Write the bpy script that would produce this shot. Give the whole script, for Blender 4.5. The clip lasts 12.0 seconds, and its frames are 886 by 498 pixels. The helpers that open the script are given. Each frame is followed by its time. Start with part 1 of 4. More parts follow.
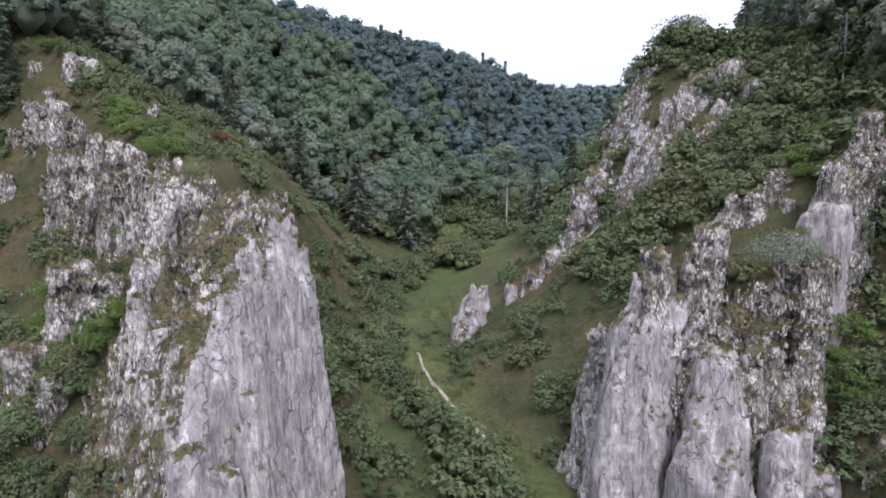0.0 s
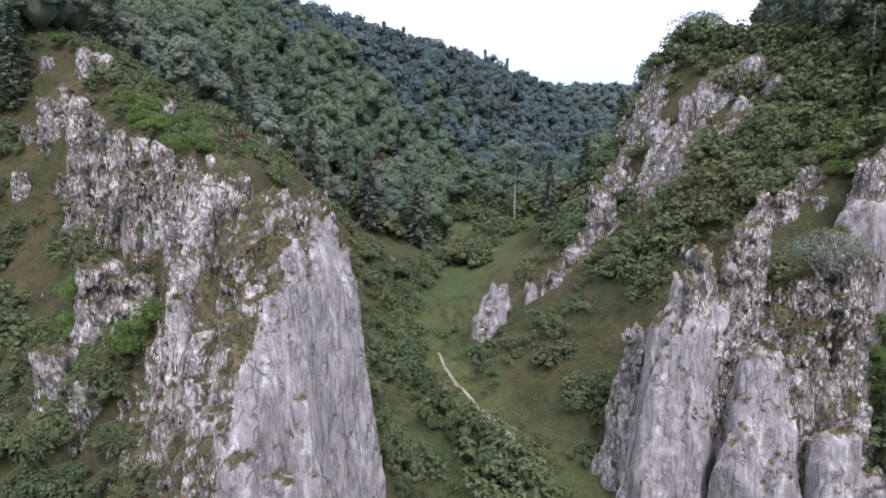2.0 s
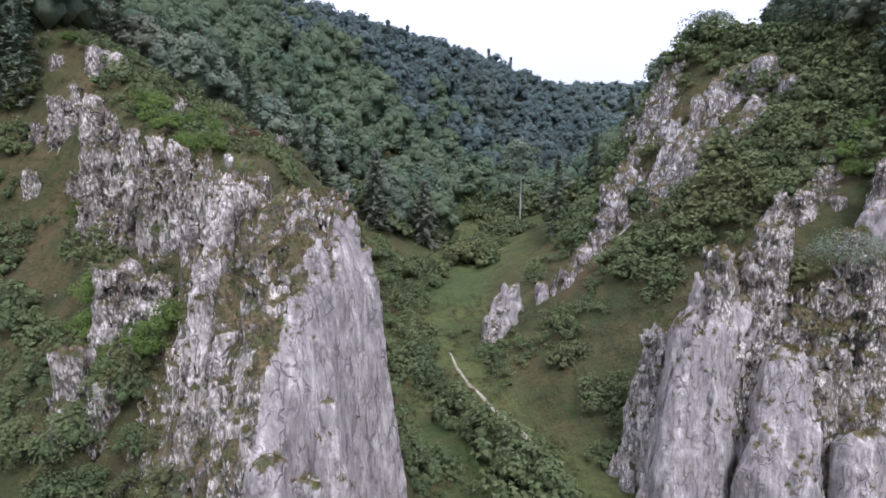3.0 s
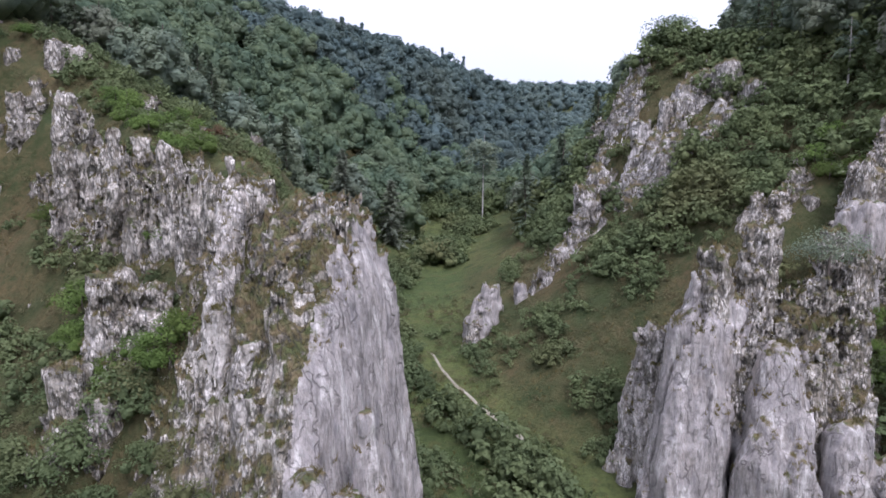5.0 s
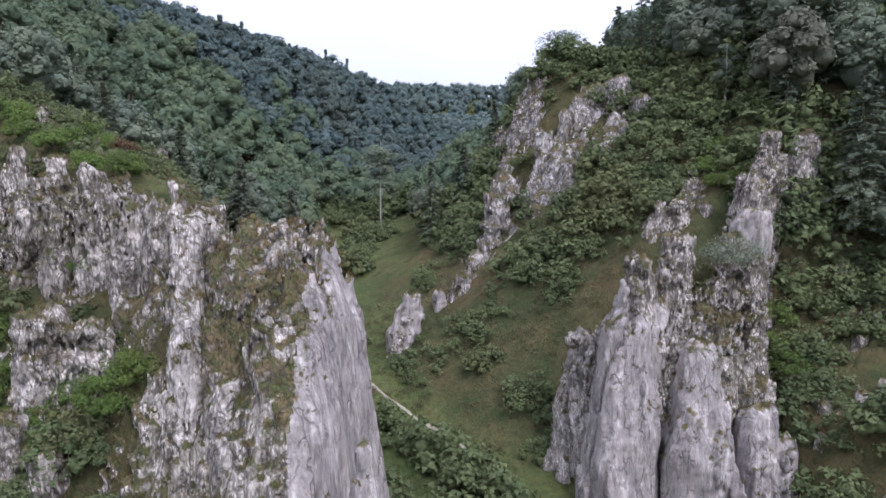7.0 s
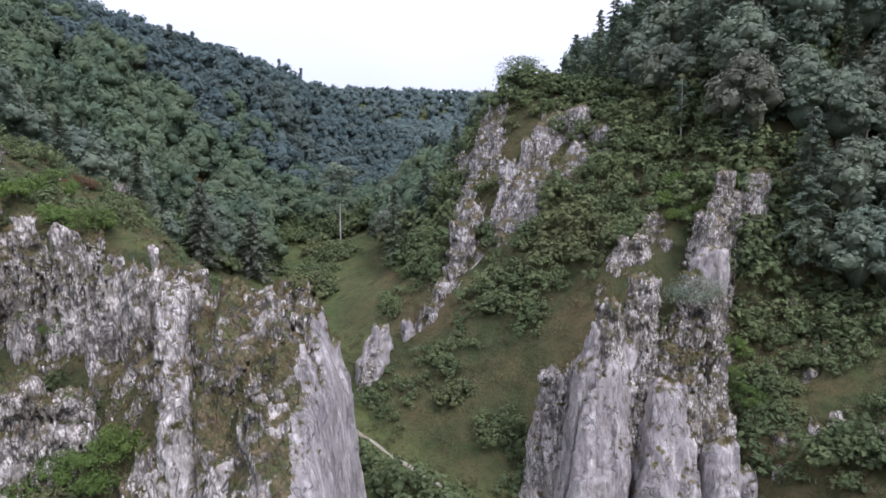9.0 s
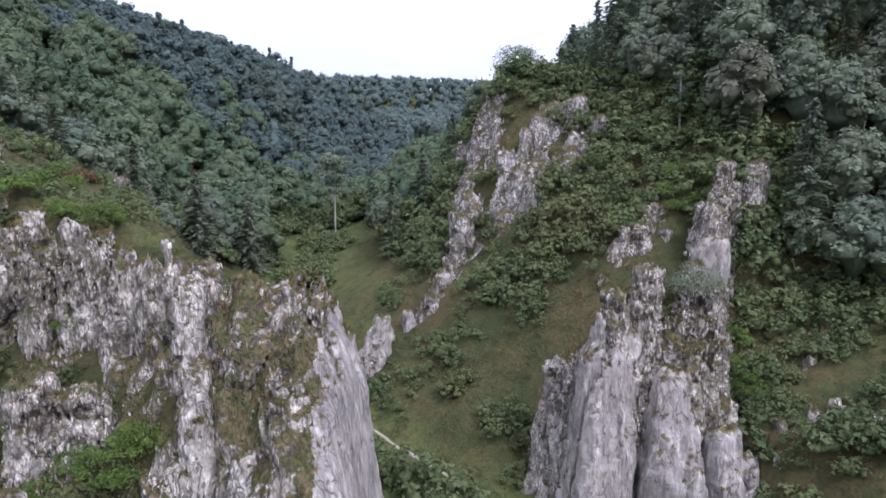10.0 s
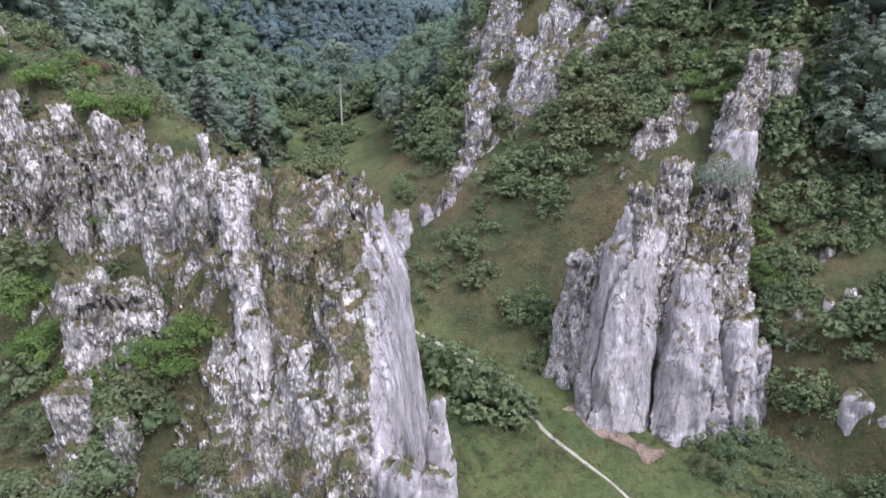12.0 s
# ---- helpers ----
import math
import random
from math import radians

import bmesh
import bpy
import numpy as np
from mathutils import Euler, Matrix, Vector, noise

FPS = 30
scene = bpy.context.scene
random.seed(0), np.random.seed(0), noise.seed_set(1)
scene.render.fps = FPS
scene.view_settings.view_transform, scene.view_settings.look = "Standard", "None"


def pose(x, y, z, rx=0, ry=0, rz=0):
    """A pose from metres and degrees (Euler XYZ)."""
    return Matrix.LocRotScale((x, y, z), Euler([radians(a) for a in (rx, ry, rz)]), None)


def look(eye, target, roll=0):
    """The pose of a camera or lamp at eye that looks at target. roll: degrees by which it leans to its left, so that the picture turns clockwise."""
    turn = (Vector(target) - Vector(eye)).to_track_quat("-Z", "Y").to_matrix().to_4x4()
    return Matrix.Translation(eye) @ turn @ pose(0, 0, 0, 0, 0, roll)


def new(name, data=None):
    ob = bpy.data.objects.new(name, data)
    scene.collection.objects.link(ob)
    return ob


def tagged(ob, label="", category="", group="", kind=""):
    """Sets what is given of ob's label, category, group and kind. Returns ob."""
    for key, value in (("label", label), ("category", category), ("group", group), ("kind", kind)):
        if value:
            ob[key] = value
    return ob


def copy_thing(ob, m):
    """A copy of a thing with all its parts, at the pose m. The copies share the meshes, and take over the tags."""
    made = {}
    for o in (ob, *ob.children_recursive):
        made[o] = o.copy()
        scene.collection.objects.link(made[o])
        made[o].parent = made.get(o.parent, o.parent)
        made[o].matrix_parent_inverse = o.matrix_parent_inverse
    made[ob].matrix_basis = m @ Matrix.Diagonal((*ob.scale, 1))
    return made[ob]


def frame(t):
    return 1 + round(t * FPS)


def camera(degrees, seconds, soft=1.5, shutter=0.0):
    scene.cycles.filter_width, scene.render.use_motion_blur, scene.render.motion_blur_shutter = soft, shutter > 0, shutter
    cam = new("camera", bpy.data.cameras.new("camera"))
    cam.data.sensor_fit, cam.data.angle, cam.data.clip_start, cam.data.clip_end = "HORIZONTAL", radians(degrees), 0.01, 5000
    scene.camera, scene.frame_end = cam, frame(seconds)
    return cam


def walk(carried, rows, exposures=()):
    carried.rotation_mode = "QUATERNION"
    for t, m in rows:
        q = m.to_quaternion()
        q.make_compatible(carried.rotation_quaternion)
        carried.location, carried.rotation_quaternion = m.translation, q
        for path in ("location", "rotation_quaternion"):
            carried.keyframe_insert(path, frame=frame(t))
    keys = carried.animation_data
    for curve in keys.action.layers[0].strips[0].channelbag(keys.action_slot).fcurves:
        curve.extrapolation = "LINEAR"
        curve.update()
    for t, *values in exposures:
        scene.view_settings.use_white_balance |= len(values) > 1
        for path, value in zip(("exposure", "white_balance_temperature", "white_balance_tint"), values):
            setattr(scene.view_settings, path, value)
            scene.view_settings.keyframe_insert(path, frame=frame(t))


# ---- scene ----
cam = camera(70.9, 12.0, 1.6)
METRES, EYE, TILT, LEAN, TURN = 24.0, 20.0, -8.0, 0.0, 0.0
ROWS = [
    (0.0, 0.0, 0.0, 0.0, 0.0, 0.0, -0.0),
    (0.5, -0.036, 0.0101, 0.0009, -0.23, -0.07, 0.04),
    (1.0, -0.0683, 0.0203, 0.0022, -0.32, -0.12, 0.06),
    (1.5, -0.101, 0.0308, 0.0028, -0.46, -0.17, 0.08),
    (2.0, -0.133, 0.0413, 0.0039, -0.57, -0.2, 0.09),
    (2.5, -0.1628, 0.0508, 0.0053, -0.56, -0.24, 0.06),
    (3.0, -0.194, 0.0593, 0.0073, -0.64, -0.29, 0.02),
    (5.0, -0.3801, 0.0806, 0.0237, -5.82, -0.51, 0.64),
    (5.5, -0.4389, 0.0838, 0.0285, -8.4, -0.55, 1.04),
    (6.0, -0.5041, 0.0894, 0.0345, -12.19, -0.68, 1.66),
    (6.5, -0.5692, 0.0978, 0.0457, -14.75, -0.77, 2.13),
    (7.0, -0.6032, 0.0995, 0.0886, -17.2, -0.89, 2.49),
    (7.5, -0.6317, 0.0995, 0.1444, -18.1, -1.0, 2.63),
    (9.5, -0.7118, 0.1019, 0.2632, -22.45, -1.26, 3.17),
    (10.0, -0.749, 0.1124, 0.2667, -22.72, -2.15, 3.22),
    (10.5, -0.7893, 0.1277, 0.2723, -22.81, -4.64, 3.2),
    (11.0, -0.8263, 0.1419, 0.2759, -22.89, -7.1, 3.27),
    (11.5, -0.8457, 0.1523, 0.2794, -22.98, -9.58, 3.32),
    (12.0, -0.8503, 0.1562, 0.2777, -22.99, -12.02, 3.35),
]
walk(cam, [(t, pose(0, 0, EYE, TILT, LEAN, TURN) @ pose(METRES * x, METRES * y, METRES * z, 90 + pitch, roll, yaw)) for t, x, y, z, yaw, pitch, roll in ROWS],
     exposures=((0, 1.18, 5710, 22), (9.5, 1.1, 5710, 22), (12.0, 1.6, 5530, 23)))
# ---------------------------------------------------------------- world and light
SUN_ELEVATION, SUN_AZIMUTH = 54.0, 162.0     # degrees; azimuth clockwise from +y
world = bpy.data.worlds.new("overcast_sky")
scene.world = world
world.use_nodes = True
wn, wl = world.node_tree.nodes, world.node_tree.links
wn.clear()
w_out = wn.new("ShaderNodeOutputWorld")
w_bg = wn.new("ShaderNodeBackground")
w_sky = wn.new("ShaderNodeTexSky")
w_sky.sky_type = "NISHITA"
w_sky.sun_disc = False
w_sky.sun_elevation = radians(SUN_ELEVATION)
w_sky.sun_rotation = radians(SUN_AZIMUTH)
w_noise = wn.new("ShaderNodeTexNoise")
w_noise.inputs["Scale"].default_value = 2.2
w_noise.inputs["Detail"].default_value = 5.0
w_ramp = wn.new("ShaderNodeValToRGB")
w_ramp.color_ramp.elements[0].color = (8.2, 8.5, 9.2, 1)
w_ramp.color_ramp.elements[1].color = (11.0, 11.0, 11.3, 1)
w_mix = wn.new("ShaderNodeMix")
w_mix.data_type = "RGBA"
w_mix.inputs["Factor"].default_value = 0.85
wl.new(w_noise.outputs["Fac"], w_ramp.inputs["Fac"])
wl.new(w_sky.outputs["Color"], w_mix.inputs["A"])
wl.new(w_ramp.outputs["Color"], w_mix.inputs["B"])
w_bg.inputs["Strength"].default_value = 0.1
# an overcast sky is about three times as bright overhead as along the horizon
w_dir = wn.new("ShaderNodeTexCoord")
w_sep = wn.new("ShaderNodeSeparateXYZ")
w_up = wn.new("ShaderNodeMapRange")
w_up.inputs["From Min"].default_value, w_up.inputs["From Max"].default_value = 0.0, 1.0
w_up.inputs["To Min"].default_value, w_up.inputs["To Max"].default_value = 0.42, 1.26
w_grade = wn.new("ShaderNodeMix")
w_grade.data_type, w_grade.blend_type = "RGBA", "MULTIPLY"
w_grade.inputs["Factor"].default_value = 1.0
wl.new(w_dir.outputs["Generated"], w_sep.inputs[0])
wl.new(w_sep.outputs["Z"], w_up.inputs["Value"])
wl.new(w_mix.outputs["Result"], w_grade.inputs["A"])
wl.new(w_up.outputs["Result"], w_grade.inputs["B"])
wl.new(w_grade.outputs["Result"], w_bg.inputs["Color"])
wl.new(w_bg.outputs["Background"], w_out.inputs["Surface"])

sun_data = bpy.data.lights.new("sun", "SUN")
sun_data.energy = 1.4
sun_data.angle = radians(14)
sun_data.color = (1.0, 0.96, 0.9)
sun = new("sun", sun_data)
sun_dir = Vector((math.sin(radians(SUN_AZIMUTH)) * math.cos(radians(SUN_ELEVATION)),
                  math.cos(radians(SUN_AZIMUTH)) * math.cos(radians(SUN_ELEVATION)),
                  math.sin(radians(SUN_ELEVATION))))
sun.matrix_world = look(sun_dir * 300, (0, 0, 0))


# ---------------------------------------------------------------- materials
class Nodes:
    """Short hand for building node materials."""

    def __init__(self, name):
        self.mat = bpy.data.materials.new(name)
        self.mat.use_nodes = True
        self.tree = self.mat.node_tree
        self.tree.nodes.clear()
        self.out = self.tree.nodes.new("ShaderNodeOutputMaterial")

    def add(self, kind, **sets):
        n = self.tree.nodes.new(kind)
        for k, v in sets.items():
            if k in n.inputs.keys():
                n.inputs[k].default_value = v
        return n

    def link(self, a, b):
        self.tree.links.new(a, b)

    def noise(self, coord, scale, detail=4.0, rough=0.55, dist=0.0):
        n = self.add("ShaderNodeTexNoise", Scale=scale, Detail=detail, Roughness=rough, Distortion=dist)
        self.link(coord, n.inputs["Vector"])
        return n.outputs["Fac"]

    def voronoi(self, coord, scale, feature="F1", rnd=1.0):
        n = self.add("ShaderNodeTexVoronoi", Scale=scale, Randomness=rnd)
        n.feature = feature
        self.link(coord, n.inputs["Vector"])
        return n.outputs["Distance"]

    def ramp(self, fac, *stops):
        n = self.tree.nodes.new("ShaderNodeValToRGB")
        cr = n.color_ramp
        while len(cr.elements) < len(stops):
            cr.elements.new(0.5)
        for e, (p, c) in zip(cr.elements, stops):
            e.position = p
            e.color = (c, c, c, 1) if isinstance(c, float) else (*c, 1)
        self.link(fac, n.inputs["Fac"])
        return n.outputs["Color"]

    def mix(self, fac, a, b, blend="MIX"):
        n = self.tree.nodes.new("ShaderNodeMix")
        n.data_type, n.blend_type = "RGBA", blend
        for v, sock in ((fac, "Factor"), (a, "A"), (b, "B")):
            if isinstance(v, (int, float)):
                n.inputs[sock].default_value = v
            elif isinstance(v, tuple):
                n.inputs[sock].default_value = (*v, 1)
            else:
                self.link(v, n.inputs[sock])
        return n.outputs["Result"]

    def math(self, op, a, b=0.5):
        n = self.tree.nodes.new("ShaderNodeMath")
        n.operation = op
        for i, v in enumerate((a, b)):
            if isinstance(v, (int, float)):
                n.inputs[i].default_value = v
            else:
                self.link(v, n.inputs[i])
        return n.outputs[0]

    def position(self, stretch=(1, 1, 1)):
        g = self.tree.nodes.new("ShaderNodeNewGeometry")
        m = self.tree.nodes.new("ShaderNodeMapping")
        m.inputs["Scale"].default_value = stretch
        self.link(g.outputs["Position"], m.inputs["Vector"])
        return m.outputs["Vector"]

    def up(self):
        g = self.tree.nodes.new("ShaderNodeNewGeometry")
        s = self.tree.nodes.new("ShaderNodeSeparateXYZ")
        self.link(g.outputs["Normal"], s.inputs[0])
        return s.outputs["Z"]

    def island(self):
        return self.tree.nodes.new("ShaderNodeNewGeometry").outputs["Random Per Island"]

    def thing_random(self):
        return self.tree.nodes.new("ShaderNodeObjectInfo").outputs["Random"]

    def bump(self, height, strength, distance, under=None):
        n = self.add("ShaderNodeBump", Strength=strength, Distance=distance)
        self.link(height, n.inputs["Height"])
        if under is not None:
            self.link(under, n.inputs["Normal"])
        return n.outputs["Normal"]

    def surface(self, colour, rough=0.9, normal=None, spec=0.25, translucent=0.0):
        b = self.add("ShaderNodeBsdfPrincipled", Roughness=rough)
        b.inputs["Specular IOR Level"].default_value = spec
        if isinstance(colour, tuple):
            b.inputs["Base Color"].default_value = (*colour, 1)
        else:
            self.link(colour, b.inputs["Base Color"])
        if normal is not None:
            self.link(normal, b.inputs["Normal"])
        last = b.outputs[0]
        if translucent:
            t = self.add("ShaderNodeBsdfTranslucent")
            if isinstance(colour, tuple):
                t.inputs["Color"].default_value = (*colour, 1)
            else:
                self.link(colour, t.inputs["Color"])
            m = self.add("ShaderNodeMixShader")
            m.inputs[0].default_value = translucent
            self.link(last, m.inputs[1])
            self.link(t.outputs[0], m.inputs[2])
            last = m.outputs[0]
        self.link(last, self.out.inputs["Surface"])
        return self.mat


def limestone(name, pale, grey, moss_low, moss_high, lumps=1.0, rugged=0.2):
    """Weathered limestone: pale faces, grey water streaks, pits and mossy grass on what lies flat."""
    n = Nodes(name)
    p = n.position()
    tall = n.position((1.0, 1.0, 0.16))
    pit = n.position((1.0, 1.0, 0.45))
    broad = n.noise(n.position((1, 1, 0.35)), 0.22, 4.0)
    streak = n.noise(tall, 1.3, 6.0, 0.62, 0.6)
    fine = n.noise(p, 9.0, 6.0, 0.75)
    cells = n.voronoi(pit, 1.7 * lumps)
    cells2 = n.voronoi(n.position((1.0, 1.0, 0.33)), 7.5 * lumps)
    colour = n.mix(n.ramp(broad, (0.36, 0.0), (0.62, 1.0)), grey, pale)
    colour = n.mix(n.ramp(streak, (0.3, 0.75), (0.5, 0.0)), colour, (0.16, 0.155, 0.165))
    colour = n.mix(n.ramp(streak, (0.54, 0.0), (0.66, 0.7)), colour, (0.74, 0.70, 0.66))
    warm = n.noise(n.position((1, 1, 0.5)), 0.55, 3.0)
    colour = n.mix(n.ramp(warm, (0.56, 0.0), (0.74, 0.35)), colour, (0.46, 0.38, 0.32))
    gaps = n.ramp(n.math("ADD", cells, n.math("MULTIPLY", n.math("SUBTRACT", fine, 0.5), 0.35)), (0.46, 0.0), (0.68, 1.0))
    gaps2 = n.ramp(n.math("ADD", cells2, n.math("MULTIPLY", n.math("SUBTRACT", fine, 0.5), 0.3)), (0.42, 0.0), (0.58, 1.0))
    patchy = n.ramp(n.noise(p, 0.4, 3.0), (0.33, 0.4), (0.54, 1.0))
    dirt = n.math("MULTIPLY", n.math("MAXIMUM", gaps, gaps2), n.math("MULTIPLY", patchy, rugged))
    soil = n.mix(n.noise(p, 1.7, 2.0), (0.065, 0.06, 0.04), (0.17, 0.13, 0.08))
    colour = n.mix(dirt, colour, soil)
    colour = n.mix(n.ramp(fine, (0.34, 0.6), (0.48, 0.0)), colour, (0.17, 0.16, 0.145))
    pits = n.ramp(n.math("ADD", n.voronoi(n.position((1.0, 1.0, 0.55)), 4.2 * lumps), n.math("MULTIPLY", n.math("SUBTRACT", fine, 0.5), 0.5)), (0.54, 0.0), (0.6, 1.0))
    pits = n.math("MULTIPLY", pits, n.ramp(n.noise(p, 0.55, 4.0), (0.36, 0.25), (0.56, 1.0)))
    colour = n.mix(n.math("MULTIPLY", pits, 0.95 * rugged), colour, (0.07, 0.065, 0.05))
    lichen = n.ramp(n.noise(p, 2.6, 5.0, 0.7), (0.55, 0.0), (0.66, 0.7))
    colour = n.mix(lichen, colour, (0.30, 0.29, 0.27))
    flat = n.math("ADD", n.up(), n.math("MULTIPLY", n.math("SUBTRACT", n.noise(p, 0.9, 5.0, 0.7), 0.5), 1.5))
    flat = n.math("ADD", flat, n.math("MULTIPLY", n.math("SUBTRACT", fine, 0.5), 0.5))
    flat = n.math("ADD", flat, n.math("MULTIPLY", n.math("SUBTRACT", n.noise(p, 0.2, 2.0), 0.5), 2.2 * rugged))
    grass = n.ramp(flat, (moss_low, 0.0), (moss_high, 1.0))
    tone = n.noise(p, 1.1, 4.0)
    green = n.mix(n.ramp(tone, (0.4, 0.0), (0.6, 1.0)), (0.075, 0.085, 0.034), (0.148, 0.115, 0.063))
    colour = n.mix(grass, colour, green)
    warp = n.tree.nodes.new("ShaderNodeVectorMath")
    warp.operation = "MULTIPLY_ADD"
    wob = n.add("ShaderNodeTexNoise", Scale=0.7, Detail=4.0)
    n.link(p, wob.inputs["Vector"])
    n.link(wob.outputs["Color"], warp.inputs[0])
    warp.inputs[1].default_value = (0.9, 0.9, 0.2)
    n.link(n.position((0.62, 0.62, 0.04)), warp.inputs[2])
    split = n.ramp(n.voronoi(warp.outputs[0], 1.5, "DISTANCE_TO_EDGE"), (0.0, 1.0), (0.05, 0.0))
    split = n.math("MULTIPLY", split, n.ramp(n.noise(p, 0.45, 4.0), (0.44, 0.0), (0.56, 1.0)))
    colour = n.mix(n.math("MULTIPLY", split, 0.7), colour, (0.1, 0.09, 0.085))
    hair = n.noise(n.position((1.0, 1.0, 0.05 + 0.12 * rugged)), 2.3, 4.0, 0.6, 0.8)
    crease = n.ramp(n.math("ABSOLUTE", n.math("SUBTRACT", hair, 0.5)), (0.0, 1.0), (0.035, 0.0))
    crease = n.math("MULTIPLY", crease, n.ramp(n.noise(p, 0.8, 3.0), (0.42, 0.0), (0.56, 0.5 + 0.5 * rugged)))
    colour = n.mix(n.math("MULTIPLY", crease, 0.75), colour, (0.075, 0.07, 0.062))
    h = n.math("SUBTRACT", n.math("MULTIPLY", streak, 0.9), n.math("MULTIPLY", n.math("ADD", cells, n.math("MULTIPLY", cells2, 0.4)), 0.3 + 1.1 * rugged))
    h = n.math("SUBTRACT", h, n.math("MULTIPLY", n.math("MAXIMUM", split, crease), 0.7))
    nrm = n.bump(h, 0.5 + 0.45 * rugged, 0.35)
    nrm = n.bump(fine, 0.75, 0.08, nrm)
    return n.surface(colour, 0.93, nrm, 0.15)


def ground_cover(name):
    """Meadow, dry grass and bare soil of the valley and its slopes."""
    n = Nodes(name)
    p = n.position()
    big = n.noise(p, 0.055, 4.0, 0.6)
    mid = n.noise(p, 0.33, 5.0, 0.65)
    fine = n.noise(p, 3.2, 6.0, 0.75)
    meadow = n.mix(n.ramp(big, (0.40, 0.0), (0.58, 1.0)), (0.066, 0.09, 0.032), (0.105, 0.122, 0.042))
    slope = n.mix(n.ramp(n.noise(p, 0.12, 5.0, 0.65), (0.40, 0.0), (0.60, 1.0)), (0.05, 0.064, 0.027), (0.098, 0.084, 0.04))
    slope = n.mix(n.ramp(n.noise(p, 0.07, 3.0), (0.46, 0.0), (0.62, 0.7)), slope, (0.12, 0.086, 0.046))
    tilt = n.math("ADD", n.up(), n.math("MULTIPLY", n.math("SUBTRACT", mid, 0.5), 0.2))
    colour = n.mix(n.ramp(tilt, (0.84, 0.0), (0.97, 1.0)), slope, meadow)
    colour = n.mix(n.ramp(mid, (0.53, 0.0), (0.70, 0.7)), colour, (0.122, 0.098, 0.046))
    colour = n.mix(n.ramp(mid, (0.32, 0.85), (0.47, 0.0)), colour, (0.038, 0.056, 0.02))
    colour = n.mix(n.ramp(n.noise(p, 1.3, 5.0, 0.7), (0.36, 0.7), (0.52, 0.0)), colour, (0.04, 0.052, 0.02))
    colour = n.mix(n.ramp(fine, (0.3, 0.6), (0.52, 0.0)), colour, (0.038, 0.048, 0.02))
    nrm = n.bump(n.math("ADD", fine, n.math("MULTIPLY", mid, 2.0)), 0.9, 0.4)
    return n.surface(colour, 0.95, nrm, 0.1)


def leaves(name, dark, light, translucent=0.25, tint=(0.10, 0.09, 0.03), tint_amount=0.25, grain=3.0):
    """Foliage, each leaf clump and each tree a little different."""
    n = Nodes(name)
    p = n.position()
    colour = n.mix(n.ramp(n.noise(p, 0.16, 2.0), (0.36, 0.0), (0.64, 1.0)), dark, light)
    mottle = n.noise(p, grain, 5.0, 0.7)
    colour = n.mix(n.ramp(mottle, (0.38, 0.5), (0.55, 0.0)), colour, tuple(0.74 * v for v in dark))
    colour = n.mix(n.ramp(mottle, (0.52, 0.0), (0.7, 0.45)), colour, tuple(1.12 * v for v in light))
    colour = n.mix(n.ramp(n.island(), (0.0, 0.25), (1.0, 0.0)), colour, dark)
    colour = n.mix(n.ramp(n.thing_random(), (0.6, 0.0), (1.0, tint_amount)), colour, tint)
    colour = n.mix(n.ramp(n.noise(p, 0.045, 1.0), (0.55, 0.0), (0.72, tint_amount)), colour, tint)
    nrm = n.bump(mottle, 0.9, 0.9 / grain)
    return n.surface(colour, 0.85, nrm, 0.05, translucent)


def bark(name, dark, light):
    n = Nodes(name)
    t = n.noise(n.position((1, 1, 0.15)), 6.0, 5.0)
    colour = n.mix(n.ramp(t, (0.35, 0.0), (0.65, 1.0)), dark, light)
    return n.surface(colour, 0.9, n.bump(t, 0.6, 0.03), 0.1)


def trodden(name):
    n = Nodes(name)
    p = n.position()
    a, b = n.noise(p, 0.9, 5.0), n.noise(p, 6.0, 5.0, 0.7)
    colour = n.mix(n.ramp(a, (0.35, 0.0), (0.6, 1.0)), (0.20, 0.18, 0.13), (0.29, 0.265, 0.21))
    colour = n.mix(n.ramp(b, (0.3, 0.5), (0.5, 0.0)), colour, (0.2, 0.17, 0.11))
    return n.surface(colour, 0.95, n.bump(b, 0.5, 0.05), 0.1)


ROCK = limestone("weathered_limestone", (0.45, 0.408, 0.388), (0.295, 0.268, 0.257), 0.6, 0.85)
ROCK_RUGGED = limestone("rugged_limestone", (0.80, 0.735, 0.665), (0.56, 0.51, 0.455), 0.48, 0.72, 1.0, 0.8)
ROCK_TURF = limestone("turfy_limestone", (0.80, 0.735, 0.66), (0.56, 0.51, 0.45), 0.24, 0.42, 1.0, 0.85)
ROCK_PALE = limestone("bleached_limestone", (0.77, 0.71, 0.66), (0.565, 0.52, 0.48), 0.6, 0.85, 1.0, 0.55)
ROCK_FAR = limestone("distant_limestone", (0.77, 0.725, 0.695), (0.53, 0.495, 0.47), 0.4, 0.62, 0.8, 0.75)
GROUND = ground_cover("meadow_and_soil")
# paler and cooler than the foliage itself: haze lift mixed into the colour
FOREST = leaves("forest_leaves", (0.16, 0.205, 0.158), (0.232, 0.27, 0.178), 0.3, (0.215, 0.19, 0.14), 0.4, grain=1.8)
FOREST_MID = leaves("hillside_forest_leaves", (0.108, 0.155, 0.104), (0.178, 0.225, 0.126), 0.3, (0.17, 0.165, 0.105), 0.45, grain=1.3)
# the blue of the hazy distance is put into this leaf colour
FOREST_HAZED = leaves("haze_tinted_leaves", (0.108, 0.152, 0.15), (0.155, 0.197, 0.168), 0.3, grain=0.9)
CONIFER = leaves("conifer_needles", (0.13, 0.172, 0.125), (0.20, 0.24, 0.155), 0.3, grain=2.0)
